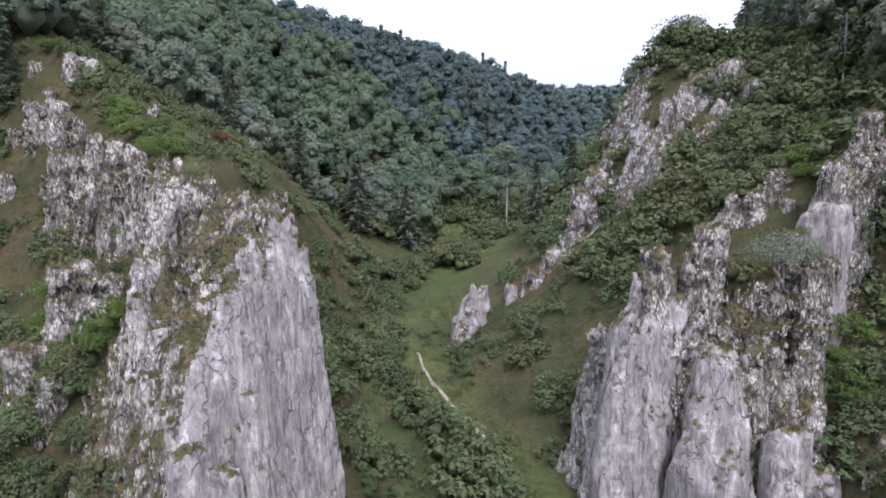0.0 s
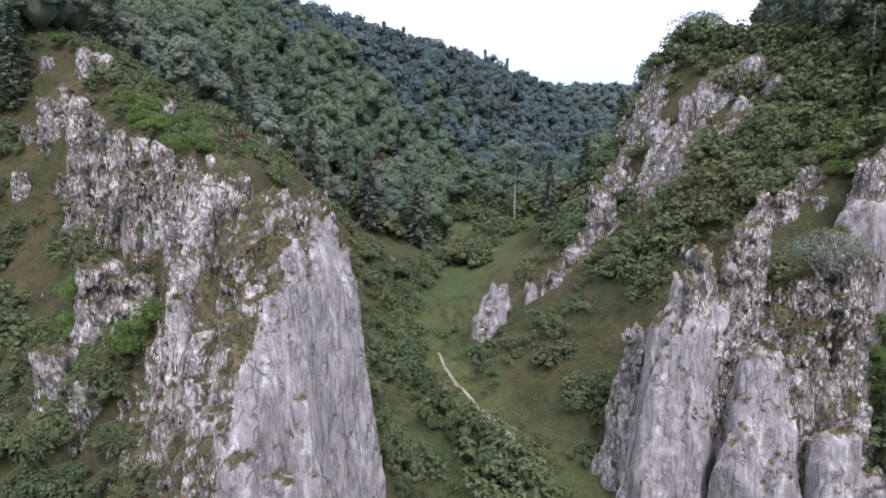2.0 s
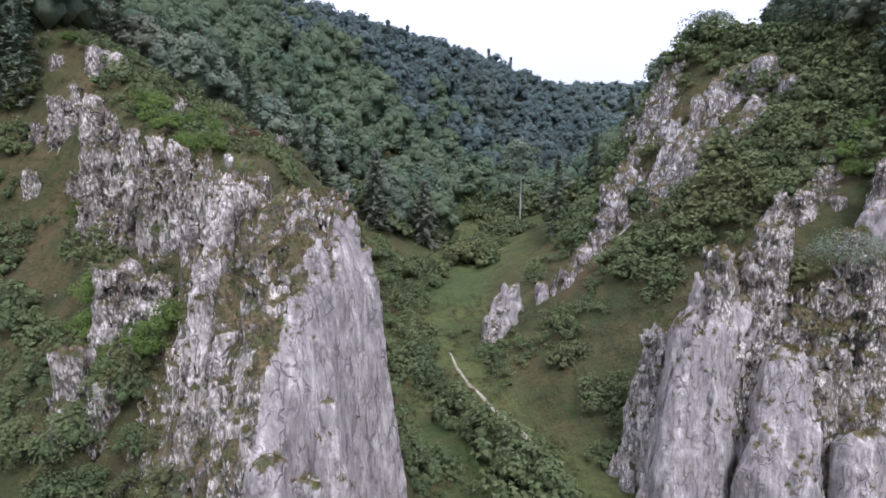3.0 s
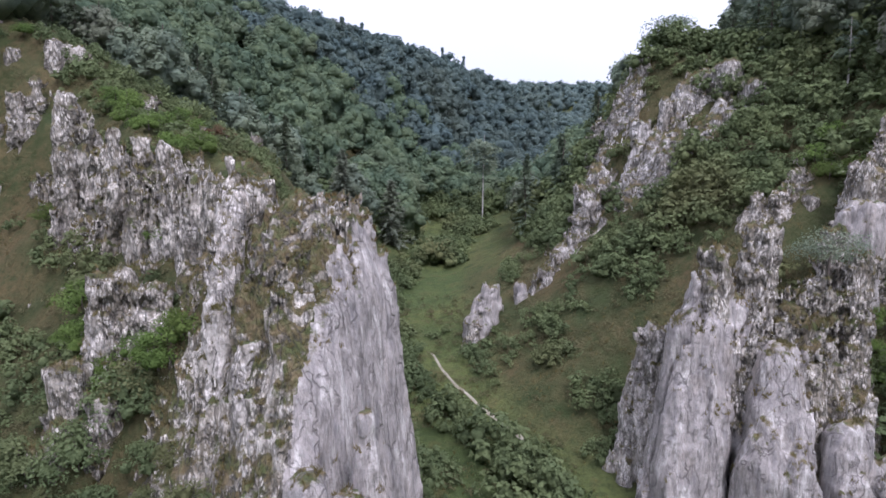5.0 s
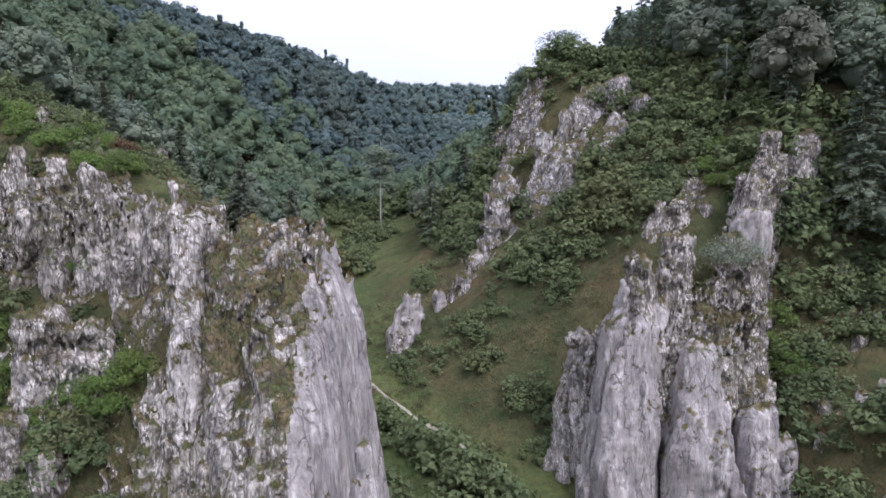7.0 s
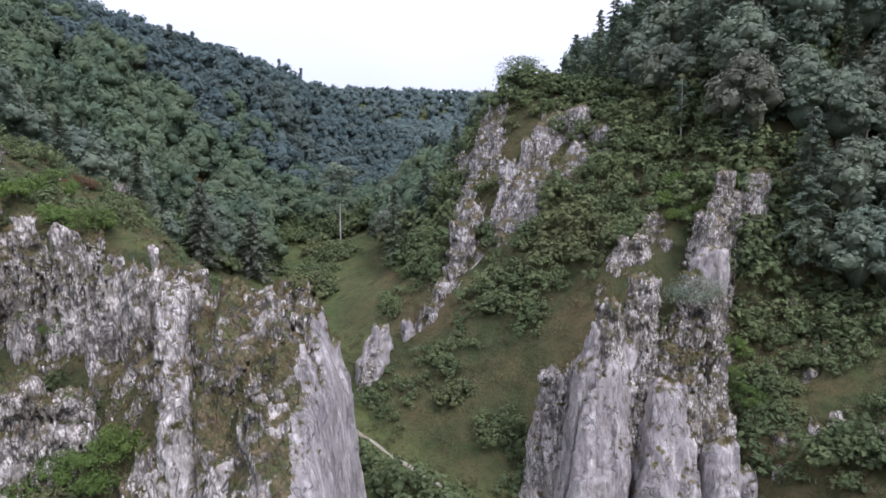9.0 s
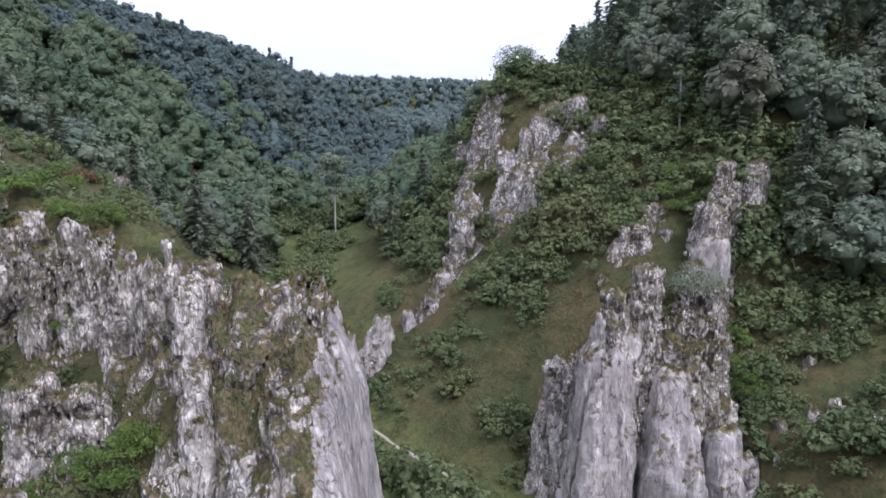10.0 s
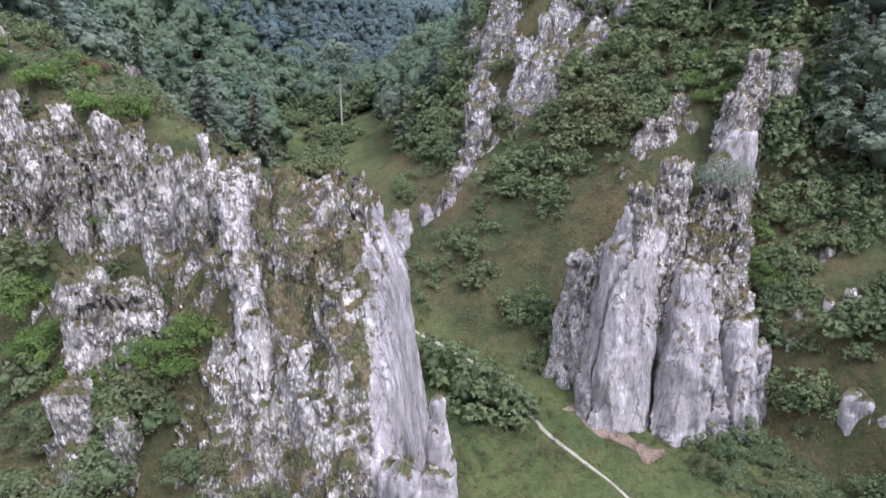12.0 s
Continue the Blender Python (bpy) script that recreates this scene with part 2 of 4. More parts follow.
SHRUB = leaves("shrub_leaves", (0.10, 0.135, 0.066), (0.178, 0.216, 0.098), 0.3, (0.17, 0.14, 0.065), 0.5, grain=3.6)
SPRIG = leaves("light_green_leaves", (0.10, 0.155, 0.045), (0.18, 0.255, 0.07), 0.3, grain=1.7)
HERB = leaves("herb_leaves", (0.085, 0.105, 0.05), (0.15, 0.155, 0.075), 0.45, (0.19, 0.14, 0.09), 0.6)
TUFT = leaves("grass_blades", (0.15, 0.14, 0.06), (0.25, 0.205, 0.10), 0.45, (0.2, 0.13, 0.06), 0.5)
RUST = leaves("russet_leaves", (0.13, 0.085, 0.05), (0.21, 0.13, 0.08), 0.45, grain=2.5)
BARK = bark("tree_bark", (0.07, 0.055, 0.045), (0.17, 0.145, 0.125))
BIRCH = bark("pale_bark", (0.26, 0.24, 0.22), (0.48, 0.455, 0.42))
TRAIL = trodden("trodden_earth")
SOIL = leaves("reddish_soil", (0.17, 0.125, 0.09), (0.25, 0.19, 0.14), 0.0, (0.3, 0.26, 0.2), 0.6)


# ---------------------------------------------------------------- tools for shapes
def hash3(ix, iy, iz, seed):
    h = (ix.astype(np.uint32) * np.uint32(374761393) + iy.astype(np.uint32) * np.uint32(668265263)
         + iz.astype(np.uint32) * np.uint32(2147483647) + np.uint32(seed * 974711 + 13))
    h = (h ^ (h >> np.uint32(13))) * np.uint32(1274126177)
    h = (h ^ (h >> np.uint32(16))) * np.uint32(2246822519)
    return ((h ^ (h >> np.uint32(15))) & np.uint32(0xFFFFFF)).astype(np.float32) / np.float32(0xFFFFFF)


def value_noise(x, y, z, seed=0):
    """Smooth noise from -1 to 1 at arrays of places."""
    ix, iy, iz = np.floor(x).astype(np.int64), np.floor(y).astype(np.int64), np.floor(z).astype(np.int64)
    fx, fy, fz = x - ix, y - iy, z - iz
    fx, fy, fz = (f * f * f * (f * (f * 6 - 15) + 10) for f in (fx, fy, fz))
    out = 0
    for dx in (0, 1):
        for dy in (0, 1):
            for dz in (0, 1):
                w = (fx if dx else 1 - fx) * (fy if dy else 1 - fy) * (fz if dz else 1 - fz)
                out = out + w * hash3(ix + dx, iy + dy, iz + dz, seed)
    return out * 2 - 1


def fractal(x, y, z, octaves, seed=0, gain=0.5):
    total, amp = 0, 1.0
    for k in range(octaves):
        total = total + amp * value_noise(x * 2.03 ** k + 7.3 * k, y * 2.03 ** k, z * 2.03 ** k, seed + k)
        amp *= gain
    return total


def smooth_interp(v, at, values, width):
    return sum(np.interp(v + o * width, at, values) for o in (-1, -0.5, 0, 0.5, 1)) / 5


def mesh_from(name, verts, faces, material, smooth=True):
    """A mesh from arrays of places and of three- or four-cornered faces."""
    me = bpy.data.meshes.new(name)
    verts, faces = np.asarray(verts, np.float32), np.asarray(faces, np.int32)
    k = faces.shape[1]
    me.vertices.add(len(verts))
    me.vertices.foreach_set("co", verts.ravel())
    me.loops.add(faces.size)
    me.loops.foreach_set("vertex_index", faces.ravel())
    me.polygons.add(len(faces))
    me.polygons.foreach_set("loop_start", np.arange(0, faces.size, k, dtype=np.int32))
    me.polygons.foreach_set("use_smooth", np.full(len(faces), smooth))
    me.materials.append(material)
    me.update(calc_edges=True)
    return me


def part(name, me, parent, label=""):
    ob = new(name, me)
    ob.parent = parent
    return tagged(ob, label) if label else ob


# ---------------------------------------------------------------- rocks as solids
def column(foot, top, r0, r1, turn=0.0, flat=1.0, square=2.6):
    """A leaning, tapering column, flat times as deep as it is wide, turned about the upright axis; and its bounds."""
    a, b = np.array(foot, np.float32), np.array(top, np.float32)
    c, s = math.cos(radians(turn)), math.sin(radians(turn))

    def field(x, y, z):
        ab = b - a
        h = np.clip(((x - a[0]) * ab[0] + (y - a[1]) * ab[1] + (z - a[2]) * ab[2]) / float(ab @ ab), 0, 1)
        dx, dy, dz = x - a[0] - h * ab[0], y - a[1] - h * ab[1], z - a[2] - h * ab[2]
        u, v = np.abs(dx * c + dy * s), np.abs(dy * c - dx * s) / flat
        return ((u ** square + v ** square + np.abs(dz) ** square) ** (1 / square) - (r0 + (r1 - r0) * h)) * min(1.0, flat + 0.2)
    grow = np.array((1, 1, 1)) * (1.15 * max(1.0, flat)) * np.array((1, 1, 1.0))
    low = np.minimum(a - grow * r0, b - grow * r1) - 1.6
    high = np.maximum(a + grow * r0, b + grow * r1) + 1.6
    low[2] = a[2]
    return field, low, high


def cell_lumps(x, y, z, seed):
    """Rounded lumps packed side by side: 1 in their middles, falling to 0 in the gaps."""
    ix, iy, iz = (np.floor(v - 0.5).astype(np.int64) for v in (x, y, z))
    best = np.full(x.shape, 9.0, np.float32)
    second = best.copy()
    for dx in (0, 1):
        for dy in (0, 1):
            for dz in (0, 1):
                jx, jy, jz = ix + dx, iy + dy, iz + dz
                d = ((jx + 0.15 + 0.7 * hash3(jx, jy, jz, seed) - x) ** 2 + (jy + 0.15 + 0.7 * hash3(jx, jy, jz, seed + 1) - y) ** 2
                     + (jz + 0.15 + 0.7 * hash3(jx, jy, jz, seed + 2) - z) ** 2)
                second = np.minimum(second, np.maximum(best, d))
                best = np.minimum(best, d)
    return np.clip((np.sqrt(second) - np.sqrt(best)) * 2.2, 0, 1)


def rock_mesh(name, columns, step, material, seed, rib=0.5, lump=0.3, teeth=0.0, cleft=0.5, blend=0.7, grain=1.0, tooth=1.6, calm=None, second=None):
    """Columns run together, with upright ribs, clefts and weathered teeth, meshed on a fine lattice."""
    low = np.min([c[1] for c in columns], 0)
    high = np.max([c[2] for c in columns], 0)
    axes = [np.arange(l, h + step, step, dtype=np.float32) for l, h in zip(low, high)]
    nx, ny, nz = (len(a) for a in axes)
    X, Y, Z = np.meshgrid(*axes, indexing="ij", sparse=True)
    F = np.full((nx, ny, nz), 9.0, np.float32)
    for f, _, _ in columns:
        g = f(X, Y, Z).astype(np.float32)
        h = np.clip(0.5 + 0.5 * (F - g) / blend, 0, 1)
        F = F + (g - F) * h - blend * h * (1 - h)
    near = np.nonzero(np.abs(F) < 1.7)
    x, y, z = axes[0][near[0]], axes[1][near[1]], axes[2][near[2]]
    wx = x + 0.6 * value_noise(x * 0.35, y * 0.35, z * 0.3, seed + 50) + 0.12 * value_noise(x * 1.7, y * 1.7, z * 1.1, seed + 51)
    wy = y + 0.6 * value_noise(x * 0.35, y * 0.35, z * 0.3, seed + 60) + 0.12 * value_noise(x * 1.7, y * 1.7, z * 1.1, seed + 61)
    # swelling ribs with sharp creases between them
    r = (np.abs(value_noise(wx * 0.5 * grain, wy * 0.5 * grain, z * 0.06, seed + 1)) * 1.3
         + np.abs(value_noise(wx * 1.15 * grain, wy * 1.15 * grain, z * 0.13, seed + 2)) * 0.8
         + np.abs(value_noise(wx * 2.4 * grain, wy * 2.4 * grain, z * 0.35, seed + 3)) * 0.4 - 0.75)
    cl = np.clip(1 - np.abs(value_noise(wx * 0.36 * grain, wy * 0.36 * grain, z * 0.045, seed + 20)) * 9, 0, 1)
    knob = np.abs(value_noise(x * 0.8 * grain, y * 0.8 * grain, z * 0.5, seed + 9)) + 0.6 * np.abs(value_noise(wx * 1.9, wy * 1.9, z * 1.2, seed + 10)) - 0.5
    push = -rib * 1.5 * r - lump * 1.3 * knob + cleft * cl
    if teeth:
        t = cell_lumps(wx * tooth, wy * tooth, z * tooth * 0.27, seed + 30)
        where = np.clip(0.75 + 0.9 * value_noise(x * 0.22, y * 0.22, z * 0.2, seed + 40), 0.1, 1.2)
        push += teeth * where * (0.6 - t)
    if calm is not None:
        push *= calm(x, y, z)
    F[near] += push.astype(np.float32)
    inside = F < 0
    corners = [(i, j, k) for i in (0, 1) for j in (0, 1) for k in (0, 1)]
    count = sum(inside[i:nx - 1 + i, j:ny - 1 + j, k:nz - 1 + k].astype(np.int8) for i, j, k in corners)
    cells = np.nonzero((count > 0) & (count < 8))
    number = np.full((nx - 1, ny - 1, nz - 1), -1, np.int32)
    number[cells] = np.arange(len(cells[0]))
    vals = np.stack([F[cells[0] + i, cells[1] + j, cells[2] + k] for i, j, k in corners])
    place, hits = np.zeros((len(cells[0]), 3), np.float32), np.zeros(len(cells[0]), np.float32)
    for p in range(8):
        for q in range(p + 1, 8):
            d = np.array(corners[q]) - np.array(corners[p])
            if np.abs(d).sum() != 1:
                continue
            a, b = vals[p], vals[q]
            cross = (a < 0) != (b < 0)
            t = np.where(cross, a / np.where(cross, a - b, 1), 0)
            place += np.where(cross[:, None], np.array(corners[p], np.float32) + t[:, None] * d, 0)
            hits += cross
    place = (place / hits[:, None] + np.stack(cells, 1)) * step + np.array(low, np.float32)
    quads = []
    for ax in range(3):
        o1, o2 = [i for i in range(3) if i != ax]
        if ax == 1:
            o1, o2 = o2, o1
        lo = [slice(1, n - 1) for n in (nx, ny, nz)]
        hi = list(lo)
        lo[ax], hi[ax] = slice(0, (nx, ny, nz)[ax] - 1), slice(1, (nx, ny, nz)[ax])
        a, b = inside[tuple(lo)], inside[tuple(hi)]
        idx = np.array(np.nonzero(a != b))
        flip = a[tuple(idx)]
        for o in (o1, o2):
            idx[o] += 1
        ring = []
        for e1, e2 in ((1, 1), (0, 1), (0, 0), (1, 0)):
            j = idx.copy()
            j[o1] -= e1
            j[o2] -= e2
            ring.append(number[tuple(j)])
        ring = np.stack(ring, 1)
        ring[~flip] = ring[~flip][:, ::-1]
        quads.append(ring)
    quads = np.concatenate(quads)
    quads = quads[(quads >= 0).all(1)]
    # drop what lies well under the ground, and specks that float free of it
    deep = place[:, 2] < land(place[:, 0], place[:, 1], False) - 1.5
    quads = quads[~deep[quads].all(1)]
    used = np.unique(quads)
    number = np.zeros(len(place), np.int32)
    number[used] = np.arange(len(used))
    LEDGES.append((place[used], number[quads]))
    me = mesh_from(name, place[used], number[quads], material)
    if second:
        me.materials.append(second[0])
        mid = place[quads].mean(1)
        me.polygons.foreach_set("material_index", second[1](mid[:, 0], mid[:, 1], mid[:, 2]).astype(np.int32))
    return me


LEDGES = []          # surfaces on which tufts may take root
BARE = []            # ovals of bare rock that keep shrubs away


def crag(name, label, *parts, step=0.24, material=None, seed=0, category="rock", group=""):
    """A rock as one thing with its buttresses, ribs and spikes as parts: (part name, columns, settings)."""
    base = new(name)
    tagged(base, label, category, group)
    for i, (kind, columns, sets) in enumerate(parts):
        sets = {"step": step, "material": material or ROCK, **sets}
        part(kind, rock_mesh(kind, columns, seed=seed + 7 * i, **sets), base)
    return base


def boulder(foot, top, r0, r1, label, seed, step=0.2, material=None, name="boulder", **sets):
    return tagged(new(name, rock_mesh(name, [column(foot, top, r0, r1)], step, material or ROCK, seed, **sets)), label, "rock")


# ---------------------------------------------------------------- the lie of the land
RIDGE = np.array((-12.0, 40.0)), np.array((-0.717, 0.696)), np.array((-0.696, -0.717))


def axis_x(y):
    return smooth_interp(y, (-80, 20, 40, 60, 76, 98, 146, 200, 300, 600), (4, 4, 3, -1, -5, -2, 8, 38, 108, 220), 10)


def floor_z(y):
    return smooth_interp(y, (-80, 20, 40, 60, 73, 98, 146, 200, 300, 700), (-14, -10.5, -8.2, -4.9, -2.8, -0.4, 4.5, 12, 24, 60), 6)


def ridge_sn(x, y):
    """Along and across the spur's crest; across grows towards its front."""
    return ((x - RIDGE[0][0]) * RIDGE[1][0] + (y - RIDGE[0][1]) * RIDGE[1][1],
            (x - RIDGE[0][0]) * RIDGE[2][0] + (y - RIDGE[0][1]) * RIDGE[2][1])


def land(x, y, rough=True):
    """The height of the ground."""
    xc, zf = axis_x(y), floor_z(y)
    upper = smooth_interp(x - xc - 4, (0, 4.5, 10, 18, 26, 37, 55, 80, 140, 300, 900), (0, 2, 5, 10.5, 17.5, 26, 43, 60, 78, 100, 120), 2.0)
    upper = upper * smooth_interp(y, (50, 60, 95, 115, 220), (1.2, 1.12, 1.08, 0.8, 0.45), 4)
    bank = smooth_interp(x - xc - 21.6, (0, 1.5, 4, 7, 11, 26, 41, 66, 116, 300, 900), (0, 3, 8.5, 10.5, 12.5, 21, 36, 52, 68, 95, 120), 1.2)
    k = smooth_interp(y, (48, 59), (0, 1), 2.5)
    east = bank * (1 - k) + upper * k
    east = east + 3.0 * np.exp(-((x - 25) ** 2 + (y - 55) ** 2) / 70)
    east = east + 15.0 * np.exp(-((x - 34) / 9) ** 2 - ((y - 99) / 12) ** 2)          # the knoll above the cliff
    d = xc - x - 7 - np.interp(y, (36, 44), (5.5, 0))
    wall = smooth_interp(d, (0, 4, 8, 12, 19, 25, 33, 60, 120, 300, 900), (0, 6, 16, 23, 25.5, 29, 35, 50, 66, 92, 110), 1.0)
    wall = wall + np.maximum(0, -zf - 3.3) * np.clip(d / 12, 0, 1)
    hill = smooth_interp(d, (0, 15, 35, 50, 100, 150, 300, 900), (0, 9.5, 26, 36, 57, 72, 100, 120), 4.0)
    hill = np.minimum(hill, 54.5 - 0.168 * (np.clip(x, -260, 120) + 17) - 0.14 * np.maximum(0, y - 250) - zf)
    mix = smooth_interp(y, (86, 104), (0, 1), 6)
    west = np.minimum(wall, 24.5 + np.maximum(0, d - 14) * 0.55 - zf * 0.6) * (1 - mix) + hill * mix + zf
    s, n = ridge_sn(x, y)
    drop_a = smooth_interp(n, (-40, -2, 0, 4, 6, 7, 8, 9, 11, 14, 25, 60, 300), (-45, 0, 0.6, 3.6, 6.5, 8.5, 12, 15, 20, 25, 27, 30, 36), 0.5)
    drop_b = smooth_interp(n, (-40, -2, 0, 1, 2.4, 6.4, 8, 10.4, 14, 25, 60, 300), (-45, 0, 1.2, 3.2, 6.2, 11.0, 13.4, 15.2, 18.5, 25, 30, 36), 0.5)
    k = smooth_interp(s, (3.5, 9), (0, 1), 1.0)
    front = 18.6 + 0.11 * np.clip(s, -6, 60) + 0.7 * np.clip(s - 40, 0, 200) - drop_a * (1 - k) - drop_b * k
    k = np.clip(0.5 + 0.5 * (front - west) / 1.6, 0, 1)
    west = front + (west - front) * k - 1.6 * k * (1 - k)
    z = np.maximum(np.maximum(west, zf - 1.0), zf + east)
    z = np.maximum(z, smooth_interp(y, (250, 600, 900), (-150, 83, 89), 40))
    if rough:
        steep = np.clip(np.abs(z - zf) / 8, 0.12, 1)
        z = z + steep * (0.55 * fractal(x * 0.13, y * 0.13, x * 0, 3, 3) + 0.22 * fractal(x * 0.9, y * 0.9, x * 0, 2, 8))
    return z


def stretched(dense_low, dense_high, step, far):
    mid = np.arange(dense_low, dense_high + step, step)
    out, grow, side = [], step, 0.0
    while side < far:
        grow *= 1.09
        side += grow
        out.append(side)
    return np.concatenate([dense_low - np.array(out[::-1]), mid, mid[-1] + np.array(out)])


gx, gy = stretched(-56, 60, 0.6, 2600), stretched(18, 115, 0.6, 2600)
GX, GY = np.meshgrid(gx, gy, indexing="ij")
GZ = land(GX.ravel(), GY.ravel())
ii = np.arange(len(gx) * len(gy)).reshape(len(gx), len(gy))
gfaces = np.stack([ii[:-1, :-1], ii[1:, :-1], ii[1:, 1:], ii[:-1, 1:]], -1).reshape(-1, 4)
ground = tagged(new("ground", mesh_from("ground", np.stack([GX.ravel(), GY.ravel(), GZ], 1), gfaces, GROUND)),
                "grassy valley floor and steep overgrown slopes with patches of dry grass", "ground", kind="structure")


# ---------------------------------------------------------------- rocks of the western spur
def face_skin(s0, s1, n0, n1, deeper=0.0):
    """The spur's front as broken rock that shows through the turf between s0 and s1 along the crest."""
    pts = np.array([RIDGE[0] + a * RIDGE[1] + b * RIDGE[2] for a in (s0, s1) for b in (n0, n1)])
    lo, hi = pts.min(0), pts.max(0)
    gx_, gy_ = np.meshgrid(np.linspace(lo[0], hi[0], 20), np.linspace(lo[1], hi[1], 20))
    zz = land(gx_.ravel(), gy_.ravel(), False)
    ss, nn = ridge_sn(gx_.ravel(), gy_.ravel())
    keep = (ss > s0 - 1) & (ss < s1 + 1) & (nn > n0 - 1) & (nn < n1 + 1)

    def field(x, y, z):
        x2, y2 = x[:, :, 0] + 0 * y[:, :, 0], y[:, :, 0] + 0 * x[:, :, 0]
        h = land(x2.ravel(), y2.ravel(), True).reshape(x2.shape)
        s, n = ridge_sn(x2, y2)
        edge = np.maximum(np.maximum(s0 - s, s - s1), np.maximum(n0 - n, n - n1))
        sink = np.interp(n, (0, 4.5, 7, 12), (-0.25, -0.15, 0.55, 1.0)) + deeper
        g = (z - (h - sink)[:, :, None]) * 0.55
        return np.maximum(g, edge[:, :, None] * 0.6)
    return field, np.array((*lo, zz[keep].min() - 2.0)), np.array((*hi, zz[keep].max() + 2.5))


def curtain(s0, s1):
    """The ridge's steep jagged wall, standing along the crest from s0 to s1."""
    pts = np.array([RIDGE[0] + a * RIDGE[1] + b * RIDGE[2] for a in (s0, s1) for b in (-0.5, 6.0)])

    def field(x, y, z):
        x2, y2 = x[:, :, 0] + 0 * y[:, :, 0], y[:, :, 0] + 0 * x[:, :, 0]
        s, n = ridge_sn(x2, y2)
        jag = np.abs(value_noise(s * 0.75, n * 0.25, 0 * s, 511)) * 3.0 + np.abs(value_noise(s * 1.9, n * 0.4, 0 * s, 512)) * 0.9
        top = np.interp(s, (2, 7.9, 11.5, 15.4, 19.5, 23, 28.7, 31), (17.6, 19.6, 19.2, 19.9, 20.3, 21.2, 23.6, 24.0)) - jag
        drop = np.maximum(0, top[:, :, None] - z)
        front = n[:, :, None] - 2.4 - 0.11 * drop - 0.5 * value_noise(s * 0.5, 0 * s, 0 * s, 513)[:, :, None]
        ends = np.maximum(np.maximum(s0 - s, s - s1), 0.4 - n)[:, :, None]
        return np.maximum(np.maximum(front, (z - top[:, :, None]) * 0.8), ends)
    return field, np.array((*pts.min(0), 9.0)), np.array((*pts.max(0), 25.5))


def tower_front(x, y):
    """Height of the tower's stepped front and top."""
    s, n = ridge_sn(x, y)
    drop = smooth_interp(n, (-9, -3, 0, 4, 6, 7, 8, 9, 11, 14, 20), (2.0, 0.2, 0.4, 3.4, 6.2, 8.2, 11.2, 14, 19, 26, 34), 0.5)
    gully = value_noise(s * 0.33, n * 0.07 + 0.12 * s, s * 0, 411) + 0.5 * value_noise(s * 0.9, n * 0.15, s * 0, 412)
    shelf = np.interp(n, (0, 1.5, 2.5, 6, 7.5, 14), (0.3, 0.1, -0.75, -0.75, 0.1, 0.45)) + 0.75 * gully * np.clip((n - 4) / 4, 0.3, 1)
    shelf = shelf + 1.4 * np.clip((-s - 1.0) / 2, 0, 1) * np.clip((n - 3.5) / 3, 0, 1)
    return 18.5 + 0.1 * s - drop + shelf


def tower_body():
    """The tower cut by its slab to the valley, its back and its stepped front."""
    def field(x, y, z):
        slab = 0.87 * (x + 8.75 + 0.125 * (z - 12)) - 0.47 * (y - 38.0) + 0.05 * np.maximum(0, z - 11.5) ** 2
        back = 0.72 * (x + 8.0) + 0.69 * (y - 39.4) + 0.08 * (z - 8)
        x2, y2 = x[:, :, 0] + 0 * y[:, :, 0], y[:, :, 0] + 0 * x[:, :, 0]
        s, n = ridge_sn(x2, y2)
        front = (z - tower_front(x2, y2)[:, :, None]) * 0.6
        side = np.maximum(s - 6.0, n - 13.5)[:, :, None] * 0.8
        m = np.maximum(np.maximum(np.maximum(slab, back), side), z - 17.7)
        k = np.clip(0.5 + 0.5 * (front - m) / 3.0, 0, 1)
        return m + (front - m) * k + 3.0 * k * (1 - k)
    return field, np.array((-24.0, 24.5, -9.0)), np.array((-3.5, 48.0, 20.5))


def slab_calm(x, y, z):
    """Quiet on the slab, broken on the front."""
    slab = 0.87 * (x + 8.75 + 0.125 * (z - 12)) - 0.47 * (y - 38.0)
    return np.clip(0.14 + 0.35 * (-slab - 0.7) + 0.12 * np.maximum(0, z - 12), 0.14, 1.0)


def off_slab(x, y, z):
    """Where turf may hold: the broken front and the top."""
    slab = 0.87 * (x + 8.75 + 0.125 * (z - 12)) - 0.47 * (y - 38.0)
    return slab < -1.1 - 0.5 * value_noise(x * 0.6, y * 0.6, z * 0.4, 9)


